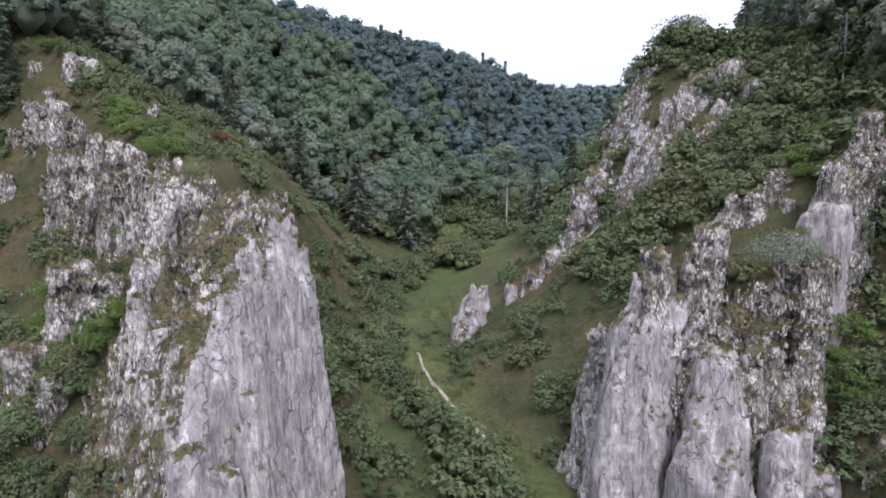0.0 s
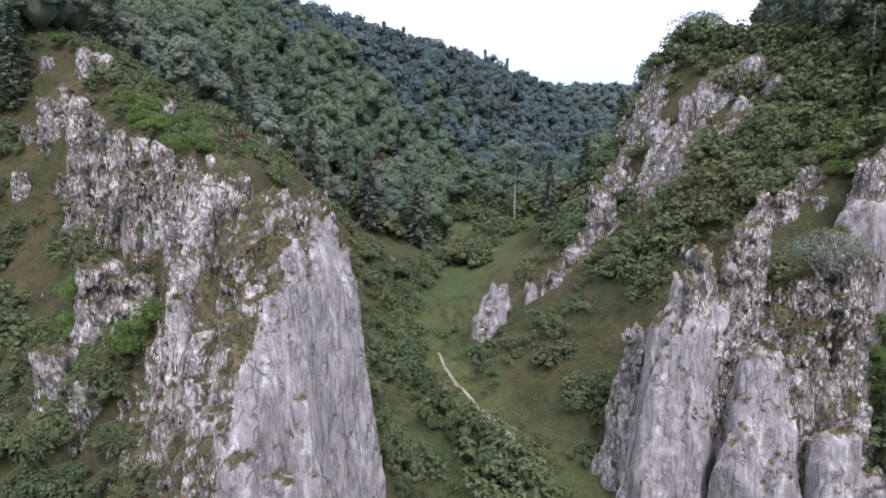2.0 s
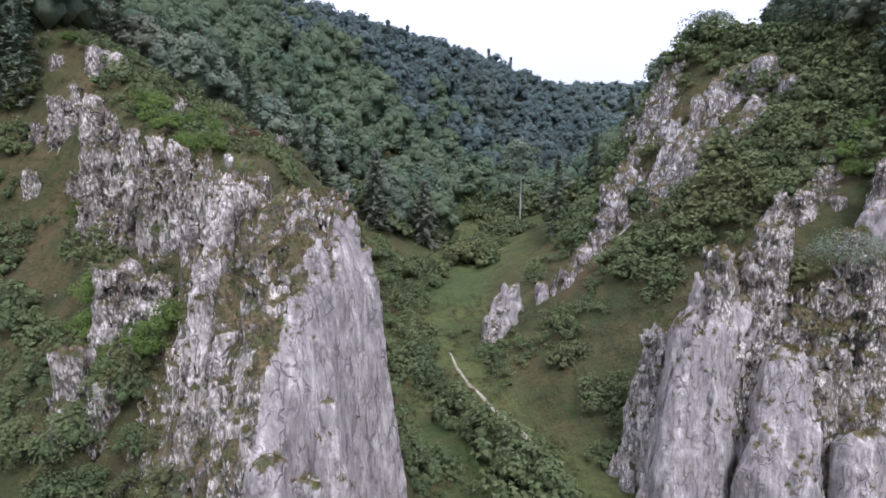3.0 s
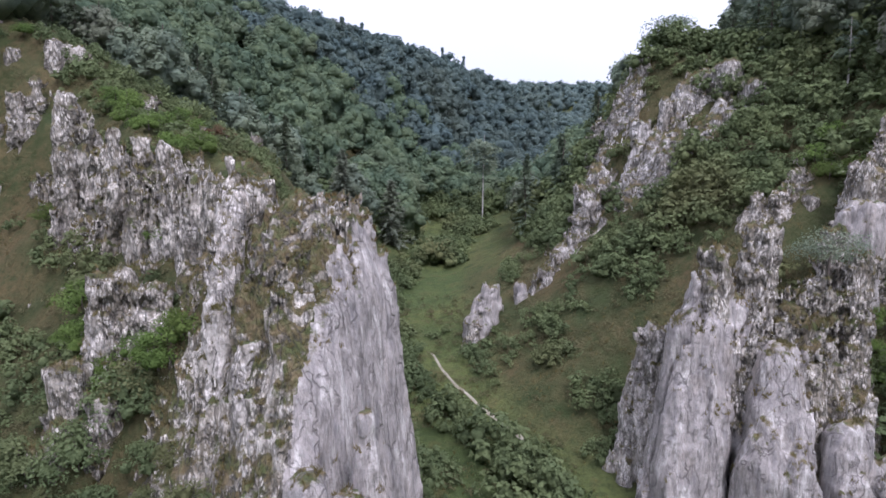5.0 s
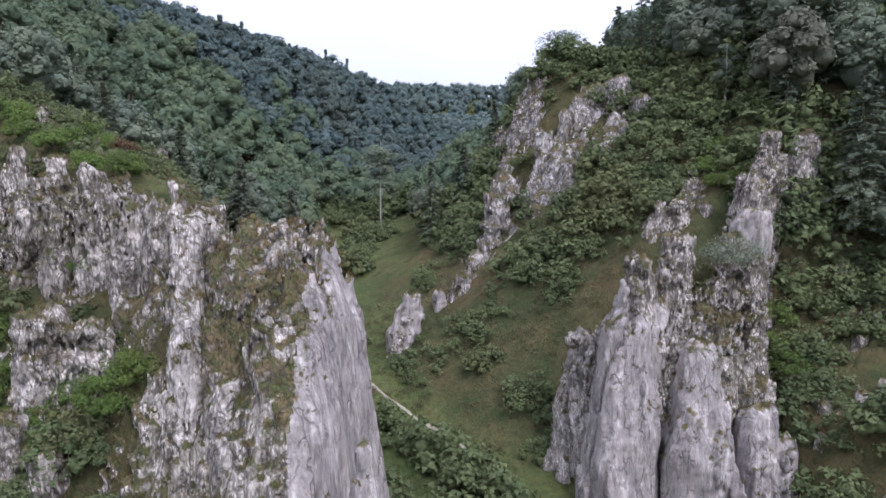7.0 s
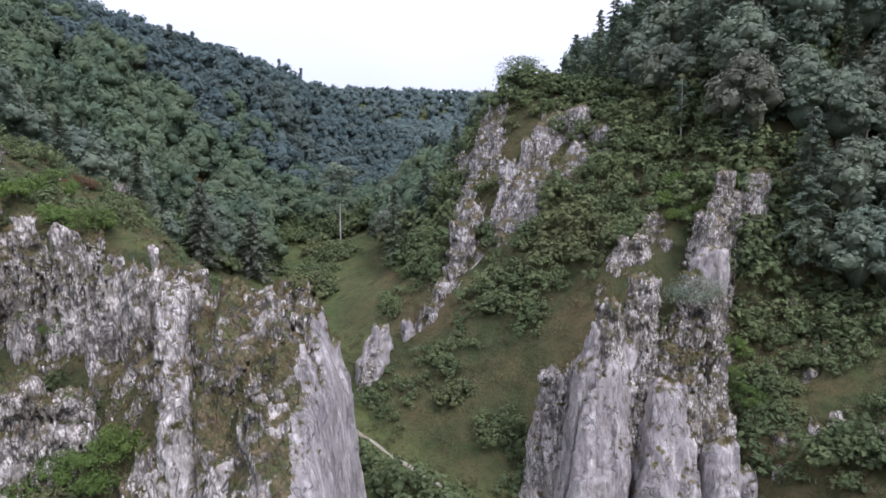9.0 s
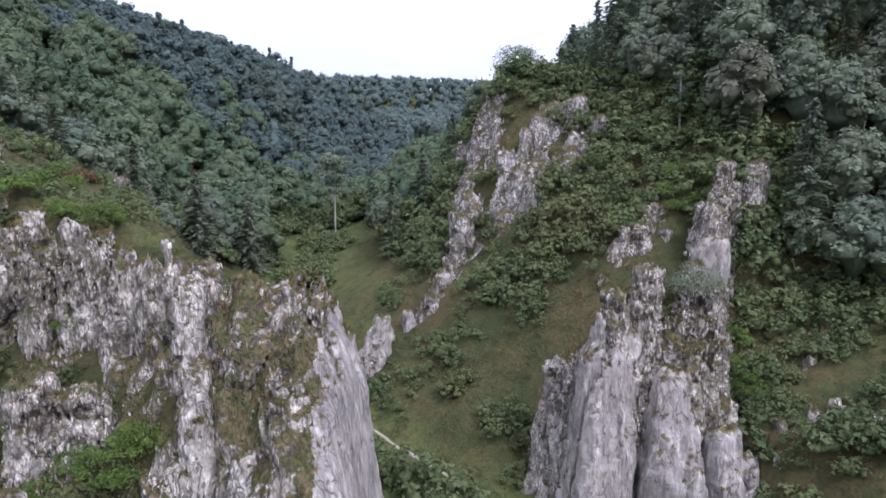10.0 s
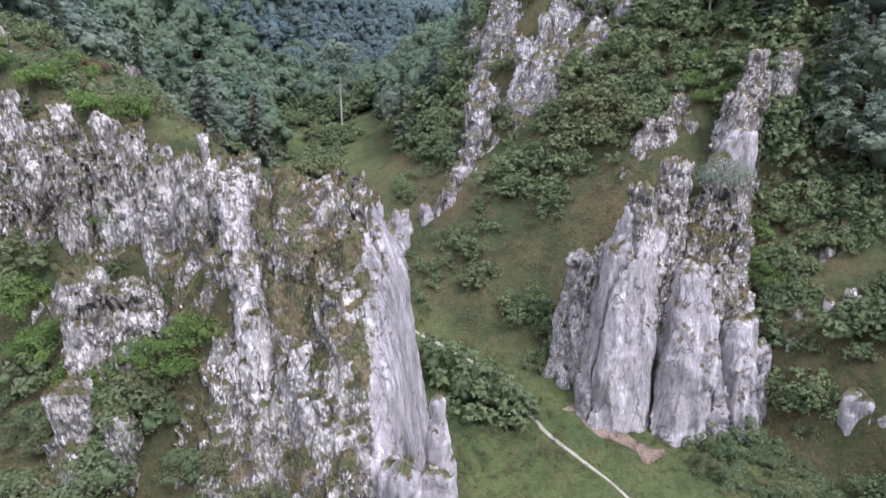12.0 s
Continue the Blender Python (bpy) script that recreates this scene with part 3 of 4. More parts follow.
SMOOTH = dict(rib=0.3, lump=0.16, cleft=0.35, teeth=0.0)
TOOTHY = dict(rib=0.4, lump=0.3, cleft=0.45, teeth=0.55, tooth=2.1, material=ROCK_RUGGED)
SKIN = dict(rib=0.55, lump=0.4, cleft=0.3, teeth=0.55, tooth=2.1, step=0.2, material=ROCK_TURF)
crag("rock_tower", "tall pale limestone tower with a smooth slab and grassy ledges",
     ("body", [tower_body()], dict(rib=0.6, lump=0.35, cleft=0.6, teeth=0.55, tooth=1.9, step=0.2, calm=slab_calm, second=(ROCK_TURF, off_slab))),
     ("summit", [column((-13.0, 39.8, 8), (-12.6, 40.6, 16.6), 2.4, 1.4, 62, 0.8)], TOOTHY),
     ("rib", [column((-17.0, 32.6, -6), (-17.8, 36.5, 12.6), 1.4, 0.8, 20, 0.9), column((-17.8, 36.5, 11.0), (-18.0, 40.8, 17.4), 0.95, 0.6)],
      dict(rib=0.3, lump=0.35, cleft=0.3, teeth=0.4, tooth=2.3, step=0.18, material=ROCK_PALE)),
     ("rib", [column((-13.9, 29.6, -6), (-15.9, 33.9, 9.8), 1.7, 0.85, 20, 0.8)], dict(rib=0.35, lump=0.35, cleft=0.3, teeth=0.5, tooth=2.3, step=0.18, material=ROCK_PALE)),
     ("spike", [column((-9.5, 29.6, -9), (-9.8, 30.2, 8.0), 1.6, 0.45)], dict(rib=0.25, lump=0.2, cleft=0.2, step=0.2)),
     ("stub", [column((-12.3, 28.0, -9), (-12.6, 28.5, 5.2), 1.9, 1.2)], dict(SMOOTH, step=0.2)),
     ("stub", [column((-10.4, 28.4, -9), (-10.6, 28.8, 4.4), 1.3, 0.8)], dict(SMOOTH, step=0.2)),
     seed=3)
crag("rock_ridge", "jagged limestone ridge crest of upright grey spikes above turf",
     ("spike", [column((-18.5, 43.2, 1), (-18.9, 45.0, 19.9), 1.7, 0.4)], TOOTHY),
     ("spike", [column((-21.0, 46.0, 1), (-21.4, 47.4, 19.2), 1.8, 0.5)], TOOTHY),
     ("spike", [column((-24.0, 48.6, 1), (-24.6, 50.0, 20.3), 1.7, 0.65)], TOOTHY),
     ("spike", [column((-26.6, 50.6, 2), (-27.0, 52.0, 21.3), 1.7, 0.55)], TOOTHY),
     ("spike", [column((-29.8, 53.5, 3), (-30.2, 55.0, 21.8), 1.8, 0.55)], TOOTHY),
     ("spike", [column((-33.0, 56.5, 5), (-33.7, 58.0, 23.7), 1.7, 0.55)], TOOTHY),
     ("spike", [column((-35.0, 56.8, 5), (-35.2, 58.2, 24.9), 1.7, 0.6)], TOOTHY),
     ("wall", [curtain(4.5, 17.5)], dict(TOOTHY, rib=0.6, step=0.2)),
     ("wall", [curtain(17.5, 29.5)], dict(TOOTHY, rib=0.6, step=0.22)),
     ("face", [face_skin(5.5, 18, 0.3, 10)], SKIN),
     ("face", [face_skin(18, 28.5, 0.3, 7, 0.35)], dict(SKIN, step=0.26)),
     seed=113)
crag("rock_outcrop", "weathered limestone outcrop on the upper shoulder of the spur",
     ("block", [column((-43.5, 70.2, 16), (-43.7, 70.8, 27.4), 1.4, 0.8)], TOOTHY),
     ("block", [column((-45.2, 69.8, 14), (-45.3, 70.4, 25.6), 1.7, 1.0)], TOOTHY),
     ("block", [column((-47.6, 70.6, 12), (-47.8, 71.0, 23.0), 1.5, 0.8)], TOOTHY), step=0.28, seed=213)
crag("rock_outcrop", "small limestone crag at the top of the grassy shoulder",
     ("block", [column((-43.4, 75.5, 24), (-43.6, 76.0, 31.2), 1.7, 1.1, 0, 0.8)], TOOTHY),
     ("block", [column((-41.4, 76.0, 24), (-41.5, 76.5, 31.0), 1.4, 0.9, 0, 0.8)], TOOTHY),
     ("block", [column((-48.3, 75.8, 22), (-48.5, 76.4, 30.8), 1.6, 0.9)], TOOTHY), step=0.28, seed=223)
crag("rock_outcrop", "scattered limestone lumps in brown turf below the crest",
     ("block", [column((-46.8, 67.2, 10), (-47.0, 67.6, 18.2), 1.3, 0.7)], TOOTHY),
     ("block", [column((-41.8, 65.4, 9), (-41.9, 65.8, 17.6), 0.9, 0.5)], TOOTHY),
     ("block", [column((-39.6, 62.8, 6), (-39.8, 63.2, 18.6), 1.1, 0.6)], TOOTHY), step=0.26, seed=217)
crag("rock_outcrop", "row of limestone teeth along the edge of the wood",
     ("tooth", [column((-33.4, 73.2, 22), (-33.3, 73.6, 26.6), 1.1, 0.5)], TOOTHY),
     ("tooth", [column((-35.5, 73.0, 22), (-35.6, 73.4, 26.0), 1.0, 0.6)], TOOTHY),
     ("tooth", [column((-37.2, 72.0, 22), (-37.4, 72.4, 25.6), 0.9, 0.5)], TOOTHY), step=0.25, seed=233)
crag("rock_outcrop", "low broken limestone edge in brown grass",
     ("block", [column((-24.0, 79.0, 18), (-23.6, 79.3, 22.3), 0.9, 0.5)], TOOTHY),
     ("block", [column((-27.5, 78.5, 20), (-27.3, 78.8, 23.2), 1.1, 0.5)], TOOTHY),
     ("block", [column((-29.5, 78.0, 20), (-29.4, 78.4, 23.6), 1.0, 0.5)], TOOTHY), step=0.25, seed=243)
crag("boulder", "broad pale limestone outcrop amid shrubs on the slope",
     ("block", [column((-26.4, 42.6, 4), (-26.6, 43.6, 11.6), 2.0, 1.3)], TOOTHY),
     ("block", [column((-23.6, 42.4, 4), (-23.9, 43.4, 10.6), 2.2, 1.4)], TOOTHY), seed=253)
crag("boulder", "low pale limestone blocks among green shrubs",
     ("block", [column((-27.8, 38.6, 1), (-27.6, 39.6, 7.0), 1.5, 0.9)], TOOTHY),
     ("block", [column((-25.4, 38.0, 1), (-25.3, 38.6, 5.4), 1.3, 0.7)], TOOTHY), seed=263)

# ---------------------------------------------------------------- rocks of the eastern side
def slope_skin(x0, y0, along, across, turn, proud):
    """Broken rock bulging out of a slope over an oval patch, turned about the upright axis."""
    c, s = math.cos(radians(turn)), math.sin(radians(turn))
    BARE.append((x0, y0, along, across, c, s))
    reach = max(along, across) * 1.15
    gx_, gy_ = np.meshgrid(np.linspace(x0 - reach, x0 + reach, 16), np.linspace(y0 - reach, y0 + reach, 16))
    zz = land(gx_.ravel(), gy_.ravel(), False)
    oval = (((gx_ - x0) * c + (gy_ - y0) * s) / along) ** 2 + (((gy_ - y0) * c - (gx_ - x0) * s) / across) ** 2
    zz = zz[oval.ravel() < 1.4]

    def field(x, y, z):
        x2, y2 = x[:, :, 0] + 0 * y[:, :, 0], y[:, :, 0] + 0 * x[:, :, 0]
        h = land(x2.ravel(), y2.ravel(), True).reshape(x2.shape)
        q = (((x2 - x0) * c + (y2 - y0) * s) / along) ** 2 + (((y2 - y0) * c - (x2 - x0) * s) / across) ** 2
        swell = proud * (1.25 - 1.25 * np.minimum(q, 3.0)) + 0.9 * proud * value_noise(x2 * 0.45, y2 * 0.45, x2 * 0, 71)
        return (z - (h + swell)[:, :, None]) * 0.55
    return field, np.array((x0 - reach, y0 - reach, zz.min() - 2.0)), np.array((x0 + reach, y0 + reach, zz.max() + 2.0 * proud + 2.0))


PILLAR = dict(rib=0.36, lump=0.12, cleft=0.85, teeth=0.1, tooth=1.3, step=0.19, grain=0.85, blend=0.6)
BROKEN = dict(TOOTHY, teeth=0.65, step=0.2)
crag("rock_tower", "massive pale limestone tower with deep vertical cracks beside the trail",
     ("slab", [column((13.7, 44.4, -12), (15.0, 45.8, 6.4), 3.9, 2.3, -25, 1.0, 3.0), column((15.0, 45.9, 4.0), (15.7, 46.0, 11.2), 2.2, 1.2, -25, 1.0, 2.4),
               column((17.0, 45.5, -10), (17.5, 46.0, 8.4), 2.6, 1.8)], PILLAR),
     ("pillar", [column((17.6, 41.0, -12), (18.6, 41.4, -2.0), 2.7, 2.4, -25, 1.1, 2.8), column((18.6, 41.4, -2.0), (19.9, 42.8, 5.4), 2.5, 1.6, -25, 1.1, 2.4)], PILLAR),
     ("pillar", [column((22.2, 38.8, -12), (23.2, 40.4, 0.4), 2.9, 1.7, -25, 1.0, 2.8), column((25.0, 38.4, -11), (25.6, 39.6, -2.0), 2.0, 1.3)], dict(PILLAR, lump=0.3, teeth=0.35)),
     ("pillar", [column((21.6, 42.0, -8), (21.8, 43.4, 4.4), 2.6, 1.7), column((25.8, 41.8, -8), (25.8, 43.2, 1.8), 2.2, 1.5, 0, 1.0, 2.8)], dict(BROKEN, teeth=0.5)),
     ("summit", [column((15.9, 45.4, 6), (16.0, 45.6, 12.7), 1.8, 0.9)], dict(BROKEN, teeth=0.5)),
     ("summit", [column((18.6, 45.4, 0), (20.2, 46.8, 14.0), 3.1, 1.1)], BROKEN),
     ("shoulder", [column((22.9, 44.2, 0), (23.6, 45.4, 9.6), 3.0, 1.4), column((26.6, 44.6, 1), (26.6, 45.2, 9.2), 1.6, 0.9)], BROKEN),
     ("ledge", [column((20.6, 44.2, -4), (21.8, 45.0, 7.4), 2.8, 1.9)], dict(BROKEN, material=ROCK_TURF)),
     ("buttress", [column((12.2, 50.2, -9), (13.6, 51.0, 4.4), 2.9, 1.2, 60, 0.8), column((13.4, 48.6, -9), (14.2, 49.2, 5.6), 2.4, 1.5)],
      dict(rib=0.45, lump=0.4, cleft=0.5, teeth=0.55, tooth=1.6, material=ROCK_PALE, step=0.2)),
     ("block", [column((23.0, 36.4, -12), (23.1, 36.7, -8.2), 1.0, 0.7)], PILLAR),
     ("block", [column((19.0, 38.4, -12), (19.2, 39.2, -4.6), 1.4, 0.9)], PILLAR),
     seed=303)
crag("rock_rib", "slanting pale limestone rib climbing the overgrown slope",
     ("block", [column((30.6, 49.4, 2), (30.9, 49.9, 15.2), 2.5, 1.7, 35, 0.8, 3.0)], dict(SMOOTH, teeth=0.2)),
     ("block", [column((27.6, 48.8, 2), (28.0, 49.4, 13.8), 1.7, 1.0)], TOOTHY),
     ("block", [column((28.2, 46.2, 0), (28.3, 46.6, 12.0), 1.3, 1.0)], TOOTHY),
     ("crest", [column((31.4, 51.0, 3), (33.6, 52.8, 18.6), 2.6, 1.4)], TOOTHY),
     ("crest", [column((33.0, 51.6, 4), (36.0, 53.4, 23.4), 2.4, 0.7)], TOOTHY),
     ("crest", [column((36.0, 52.4, 6), (38.0, 54.4, 21.0), 1.8, 1.0)], TOOTHY),
     ("horn", [column((39.2, 53.0, 7), (41.3, 54.0, 22.9), 1.8, 1.2)], dict(TOOTHY, teeth=0.5)), seed=403)
crag("rock_outcrop", "pale limestone teeth in a shrubby hollow of the slope",
     ("tooth", [column((26.8, 58.6, 6), (26.9, 58.8, 16.2), 0.9, 0.45)], TOOTHY),
     ("tooth", [column((28.4, 57.2, 7), (28.5, 57.4, 16.2), 0.9, 0.5)], TOOTHY),
     ("tooth", [column((31.6, 56.8, 8), (31.6, 57.0, 16.0), 1.1, 0.6)], TOOTHY),
     ("face", [slope_skin(28.6, 58.6, 4.6, 1.6, 8, 0.9)], dict(TOOTHY, teeth=0.75)), step=0.26, seed=443)
FAR = dict(TOOTHY, teeth=0.9, tooth=1.7, rib=0.5, lump=0.5, material=ROCK_FAR)
crag("rock_cliff", "broken limestone cliff high on the wooded valley side",
     ("buttress", [column((17.2, 82.0, 2), (18.4, 84.0, 15.0), 2.6, 1.1)], FAR),
     ("buttress", [column((20.4, 84.2, 5), (21.4, 86.0, 17.6), 2.6, 1.2)], FAR),
     ("face", [slope_skin(20.5, 86.0, 6.0, 3.0, 55, 2.2)], FAR),
     ("face", [slope_skin(27.2, 82.0, 5.8, 4.8, 50, 2.6)], FAR),
     ("knob", [column((25.6, 83.0, 14), (26.6, 84.6, 24.0), 2.2, 1.0, 0, 0.8, 3.0)], dict(FAR, teeth=0.4)),
     ("face", [slope_skin(32.0, 85.4, 5.0, 2.6, 10, 1.8)], FAR),
     ("knob", [column((29.0, 84.4, 18), (29.8, 85.6, 27.0), 1.3, 0.7)], FAR),
     ("face", [slope_skin(28.4, 95.6, 5.6, 3.0, 70, 2.4)], FAR),
     ("knob", [column((29.4, 95.0, 20), (30.0, 96.0, 31.4), 2.0, 1.2, 0, 1.0, 3.0)], dict(FAR, teeth=0.4)),
     ("knob", [column((25.8, 99.0, 14), (26.4, 100.0, 25.0), 1.9, 1.1)], FAR),
     ("face", [slope_skin(33.6, 79.2, 4.0, 1.9, 20, 1.5)], FAR),
     ("face", [slope_skin(23.4, 93.4, 4.2, 2.2, 65, 1.8)], FAR),
     step=0.3, seed=503)
crag("rock_block", "pair of large smooth limestone blocks below the wood",
     ("block", [column((37.6, 83.6, 24), (37.8, 84.2, 31.0), 2.3, 2.0, 15, 0.9, 4.0)], dict(SMOOTH, material=ROCK_FAR)),
     ("block", [column((38.8, 78.4, 22), (39.0, 78.8, 28.2), 2.0, 1.7, -10, 0.9, 4.0)], dict(SMOOTH, material=ROCK_FAR)),
     ("block", [column((37.4, 76.0, 20), (37.5, 76.4, 25.9), 1.3, 1.0, 0, 1, 4.0)], dict(SMOOTH, material=ROCK_FAR)),
     ("block", [column((35.0, 78.0, 18), (35.1, 78.4, 25.4), 1.2, 0.9, 0, 1, 3.0)], dict(SMOOTH, material=ROCK_FAR)), step=0.3, seed=523)
crag("rock_rib", "low chain of limestone teeth running down to the meadow",
     ("tooth", [column((11.4, 78.0, 1), (11.6, 78.4, 5.6), 1.2, 0.8)], FAR),
     ("tooth", [column((13.2, 79.0, 2), (13.4, 79.4, 7.6), 1.2, 0.8)], FAR),
     ("tooth", [column((15.6, 79.8, 4), (15.8, 80.2, 9.6), 1.2, 0.7)], FAR),
     ("face", [slope_skin(13.6, 80.0, 4.6, 1.3, 32, 1.2)], FAR), step=0.3, seed=543)
crag("rock_pinnacle", "free-standing limestone pinnacle leaning over the meadow slope",
     ("shaft", [column((2.8, 75.2, -4), (4.3, 76.4, 3.7), 2.3, 1.2, 30, 0.8)], dict(rib=0.4, lump=0.4, cleft=0.4, teeth=0.3)),
     ("foot", [column((2.2, 74.6, -5), (2.4, 74.8, -0.4), 1.4, 0.9)], TOOTHY), step=0.26, seed=553)
boulder((8.5, 78, -1), (8.5, 78.2, 3.8), 1.2, 0.7, "small blunt limestone pinnacle on the meadow slope", 563, name="rock_pinnacle", teeth=0.4)
crag("rock_outcrop", "scattered limestone lumps in the shrubby eastern bank",
     ("block", [column((29.6, 39.6, -5), (29.8, 40.0, 1.0), 1.0, 0.7)], TOOTHY),
     ("block", [column((30.9, 38.8, -5), (31.0, 39.2, 1.4), 0.9, 0.6)], TOOTHY),
     ("block", [column((28.4, 38.2, -5), (28.5, 38.6, -0.6), 0.8, 0.5)], TOOTHY),
     ("block", [column((32.4, 37.8, -4), (32.5, 38.2, 2.4), 0.8, 0.5)], TOOTHY), seed=573)
crag("rock_outcrop", "small weathered limestone teeth high on the grassy bank",
     ("tooth", [column((36.0, 42.2, -1), (36.1, 42.5, 5.4), 0.9, 0.6)], TOOTHY),
     ("tooth", [column((38.4, 42.6, 1), (38.5, 42.9, 7.6), 1.0, 0.6)], TOOTHY),
     ("tooth", [column((40.2, 47.6, 4), (40.3, 47.9, 10.4), 0.8, 0.5)], TOOTHY),
     ("tooth", [column((33.9, 43.8, -1), (34.0, 44.2, 5.6), 0.7, 0.4)], TOOTHY), seed=577)
crag("boulder", "large pale limestone boulders at the edge of a thicket",
     ("block", [column((28.4, 31.4, -9), (28.5, 31.7, -3.3), 1.9, 1.3, 20, 1.0, 3.2)], SMOOTH),
     ("block", [column((29.2, 29.6, -9), (29.2, 29.8, -4.0), 1.7, 1.1, -15, 1.0, 3.2)], SMOOTH), seed=593)
crag("rock_outcrop", "upright limestone fin on the shrubby bank",
     ("fin", [column((33.2, 36.6, -3), (33.3, 36.9, 3.0), 1.1, 0.7)], TOOTHY),
     ("fin", [column((34.6, 34.6, -3), (34.7, 34.9, 3.2), 1.1, 0.7)], TOOTHY), seed=583)

# ---------------------------------------------------------------- trees
rng = np.random.default_rng(5)


def leaf_cloud(centres, radii, count, size, rng):
    """Leaf blades spread over clumps; returns corners and faces."""
    k = rng.integers(0, len(centres), count)
    v = rng.normal(size=(count, 3))
    v /= np.linalg.norm(v, axis=1)[:, None]
    v[:, 2] = np.where(v[:, 2] < -0.35, -v[:, 2], v[:, 2])
    p = centres[k] + v * radii[k] * rng.uniform(0.78, 1.18, (count, 1))
    n = v + rng.normal(size=(count, 3)) * 0.4 + np.array((0, 0, 0.35))
    n /= np.linalg.norm(n, axis=1)[:, None]
    a = np.cross(n, rng.normal(size=(count, 3)))
    a /= np.linalg.norm(a, axis=1)[:, None]
    b = np.cross(n, a)
    s = size * rng.uniform(0.6, 1.3, (count, 1))
    leaf = np.stack([p - a * s - b * s * 0.6, p + a * s - b * s * 0.5, p + b * s], 1)
    return leaf.reshape(-1, 3), np.arange(count * 3).reshape(-1, 3)


def ball(subdivisions):
    bm = bmesh.new()
    bmesh.ops.create_icosphere(bm, subdivisions=subdivisions, radius=1.0)
    v = np.array([p.co[:] for p in bm.verts])
    f = np.array([[p.index for p in q.verts] for q in bm.faces])
    bm.free()
    return v, f


BALL = ball(1)


def lobes(rng, centres, radii):
    """Uneven rounded masses of foliage, one for each clump."""
    shapes = []
    for c, r in zip(centres, radii):
        v, f = BALL
        o = rng.uniform(0, 90, 3)
        d = 1 + 0.36 * value_noise(v[:, 0] * 1.9 + o[0], v[:, 1] * 1.7 + o[1], v[:, 2] * 1.7 + o[2], 5) + rng.normal(size=len(v)) * 0.05
        shapes.append((c + v * r * d[:, None], f))
    return joined(*shapes)


def domed(rng, height, width, clumps, count, size, low=0.1):
    """A broadleaf crown of overlapping rounded lobes, with blades of leaves all over them."""
    c, r = [(0, 0, height * (0.5 + 0.5 * low))], [(width * 0.34, width * 0.34, height * (1 - low) * 0.4)]
    for i in range(clumps):
        up = 1 - (i + 0.5) / clumps * 1.35
        t = i * 2.4 + rng.uniform(-0.5, 0.5)
        out = width * 0.33 * math.sqrt(max(0.0, 1 - up * up)) * rng.uniform(0.75, 1.15)
        c.append((out * math.cos(t), out * math.sin(t), height * (0.5 + 0.5 * low + (0.5 - 0.5 * low) * 0.62 * up) * rng.uniform(0.95, 1.05)))
        w = width * rng.uniform(0.17, 0.28) * (8 / (clumps + 4)) ** 0.3
        r.append((w, w, w * rng.uniform(0.75, 1.0)))
    c, r = np.array(c), np.array(r)
    return joined(lobes(rng, c, r * 0.8), leaf_cloud(c[1:], r[1:], count, size, rng))


def spire(rng, height, width, count, size):
    """A far conifer: a ragged cone of foliage."""
    z = np.linspace(0.16, 0.9, 5)
    c = np.stack([0 * z, 0 * z, z * height], 1) + rng.normal(size=(5, 3)) * 0.05 * width
    w = width * (0.52 - 0.5 * z) * rng.uniform(0.85, 1.15, 5)
    r = np.stack([w, w, 0 * w + height * 0.13], 1)
    return joined(lobes(rng, c, r * 0.8), leaf_cloud(c, r, count, size, rng))


def layered(rng, height, width, branches, needles, size, low=0.12):
    """A conifer of separate drooping boughs set at uneven heights, each a flat spray of needles."""
    leaf = []
    for i in range(branches):
        h = low + (0.985 - low) * (i + rng.uniform(0, 1)) / branches
        t = i * 2.4 + rng.uniform(-0.6, 0.6)
        ln = width * 0.5 * (1.04 - h) ** 0.75 * rng.uniform(0.55, 1.15)
        u = rng.uniform(0.12, 1.0, needles)
        side = rng.normal(size=needles) * 0.16 * ln * (1.15 - u) + rng.normal(size=needles) * 0.05
        dz = -0.28 * ln * u ** 1.6 + 0.10 * ln * u + rng.normal(size=needles) * 0.07
        x, y = u * ln * math.cos(t) - side * math.sin(t), u * ln * math.sin(t) + side * math.cos(t)
        p = np.stack([x, y, h * height + dz], 1)
        e = np.array((math.cos(t), math.sin(t), -0.15)) + rng.normal(size=(needles, 3)) * 0.45
        b = np.array((-math.sin(t), math.cos(t), 0.0)) + rng.normal(size=(needles, 3)) * 0.35
        k = size * rng.uniform(0.6, 1.4, (needles, 1))
        leaf.append(np.stack([p - e * k * 0.6 - b * k * 0.45, p - e * k * 0.6 + b * k * 0.45, p + e * k], 1).reshape(-1, 3))
    leaf = np.concatenate(leaf)
    return leaf, np.arange(len(leaf)).reshape(-1, 3)


def thicket(rng, height, width, clumps, count, size):
    """A low sprawling shrub: loose clumps of blades over a small leafy heart."""
    c, r = [], []
    for i in range(clumps):
        t, reach = rng.uniform(0, 2 * math.pi), width * 0.5 * rng.uniform(0, 1) ** 0.6
        w = width * rng.uniform(0.11, 0.21)
        top = height * (1 - 0.55 * (2 * reach / width) ** 2) * rng.uniform(0.55, 1.0)
        c.append((reach * math.cos(t), reach * math.sin(t), max(0.1, top - w * 0.8)))
        r.append((w, w, w * rng.uniform(0.8, 1.1)))
    c, r = np.array(c), np.array(r)
    heart = lobes(rng, c[:6] * (0.85, 0.85, 0.72), r[:6] * 0.66)
    return joined(heart, leaf_cloud(c, r, count, size, rng))


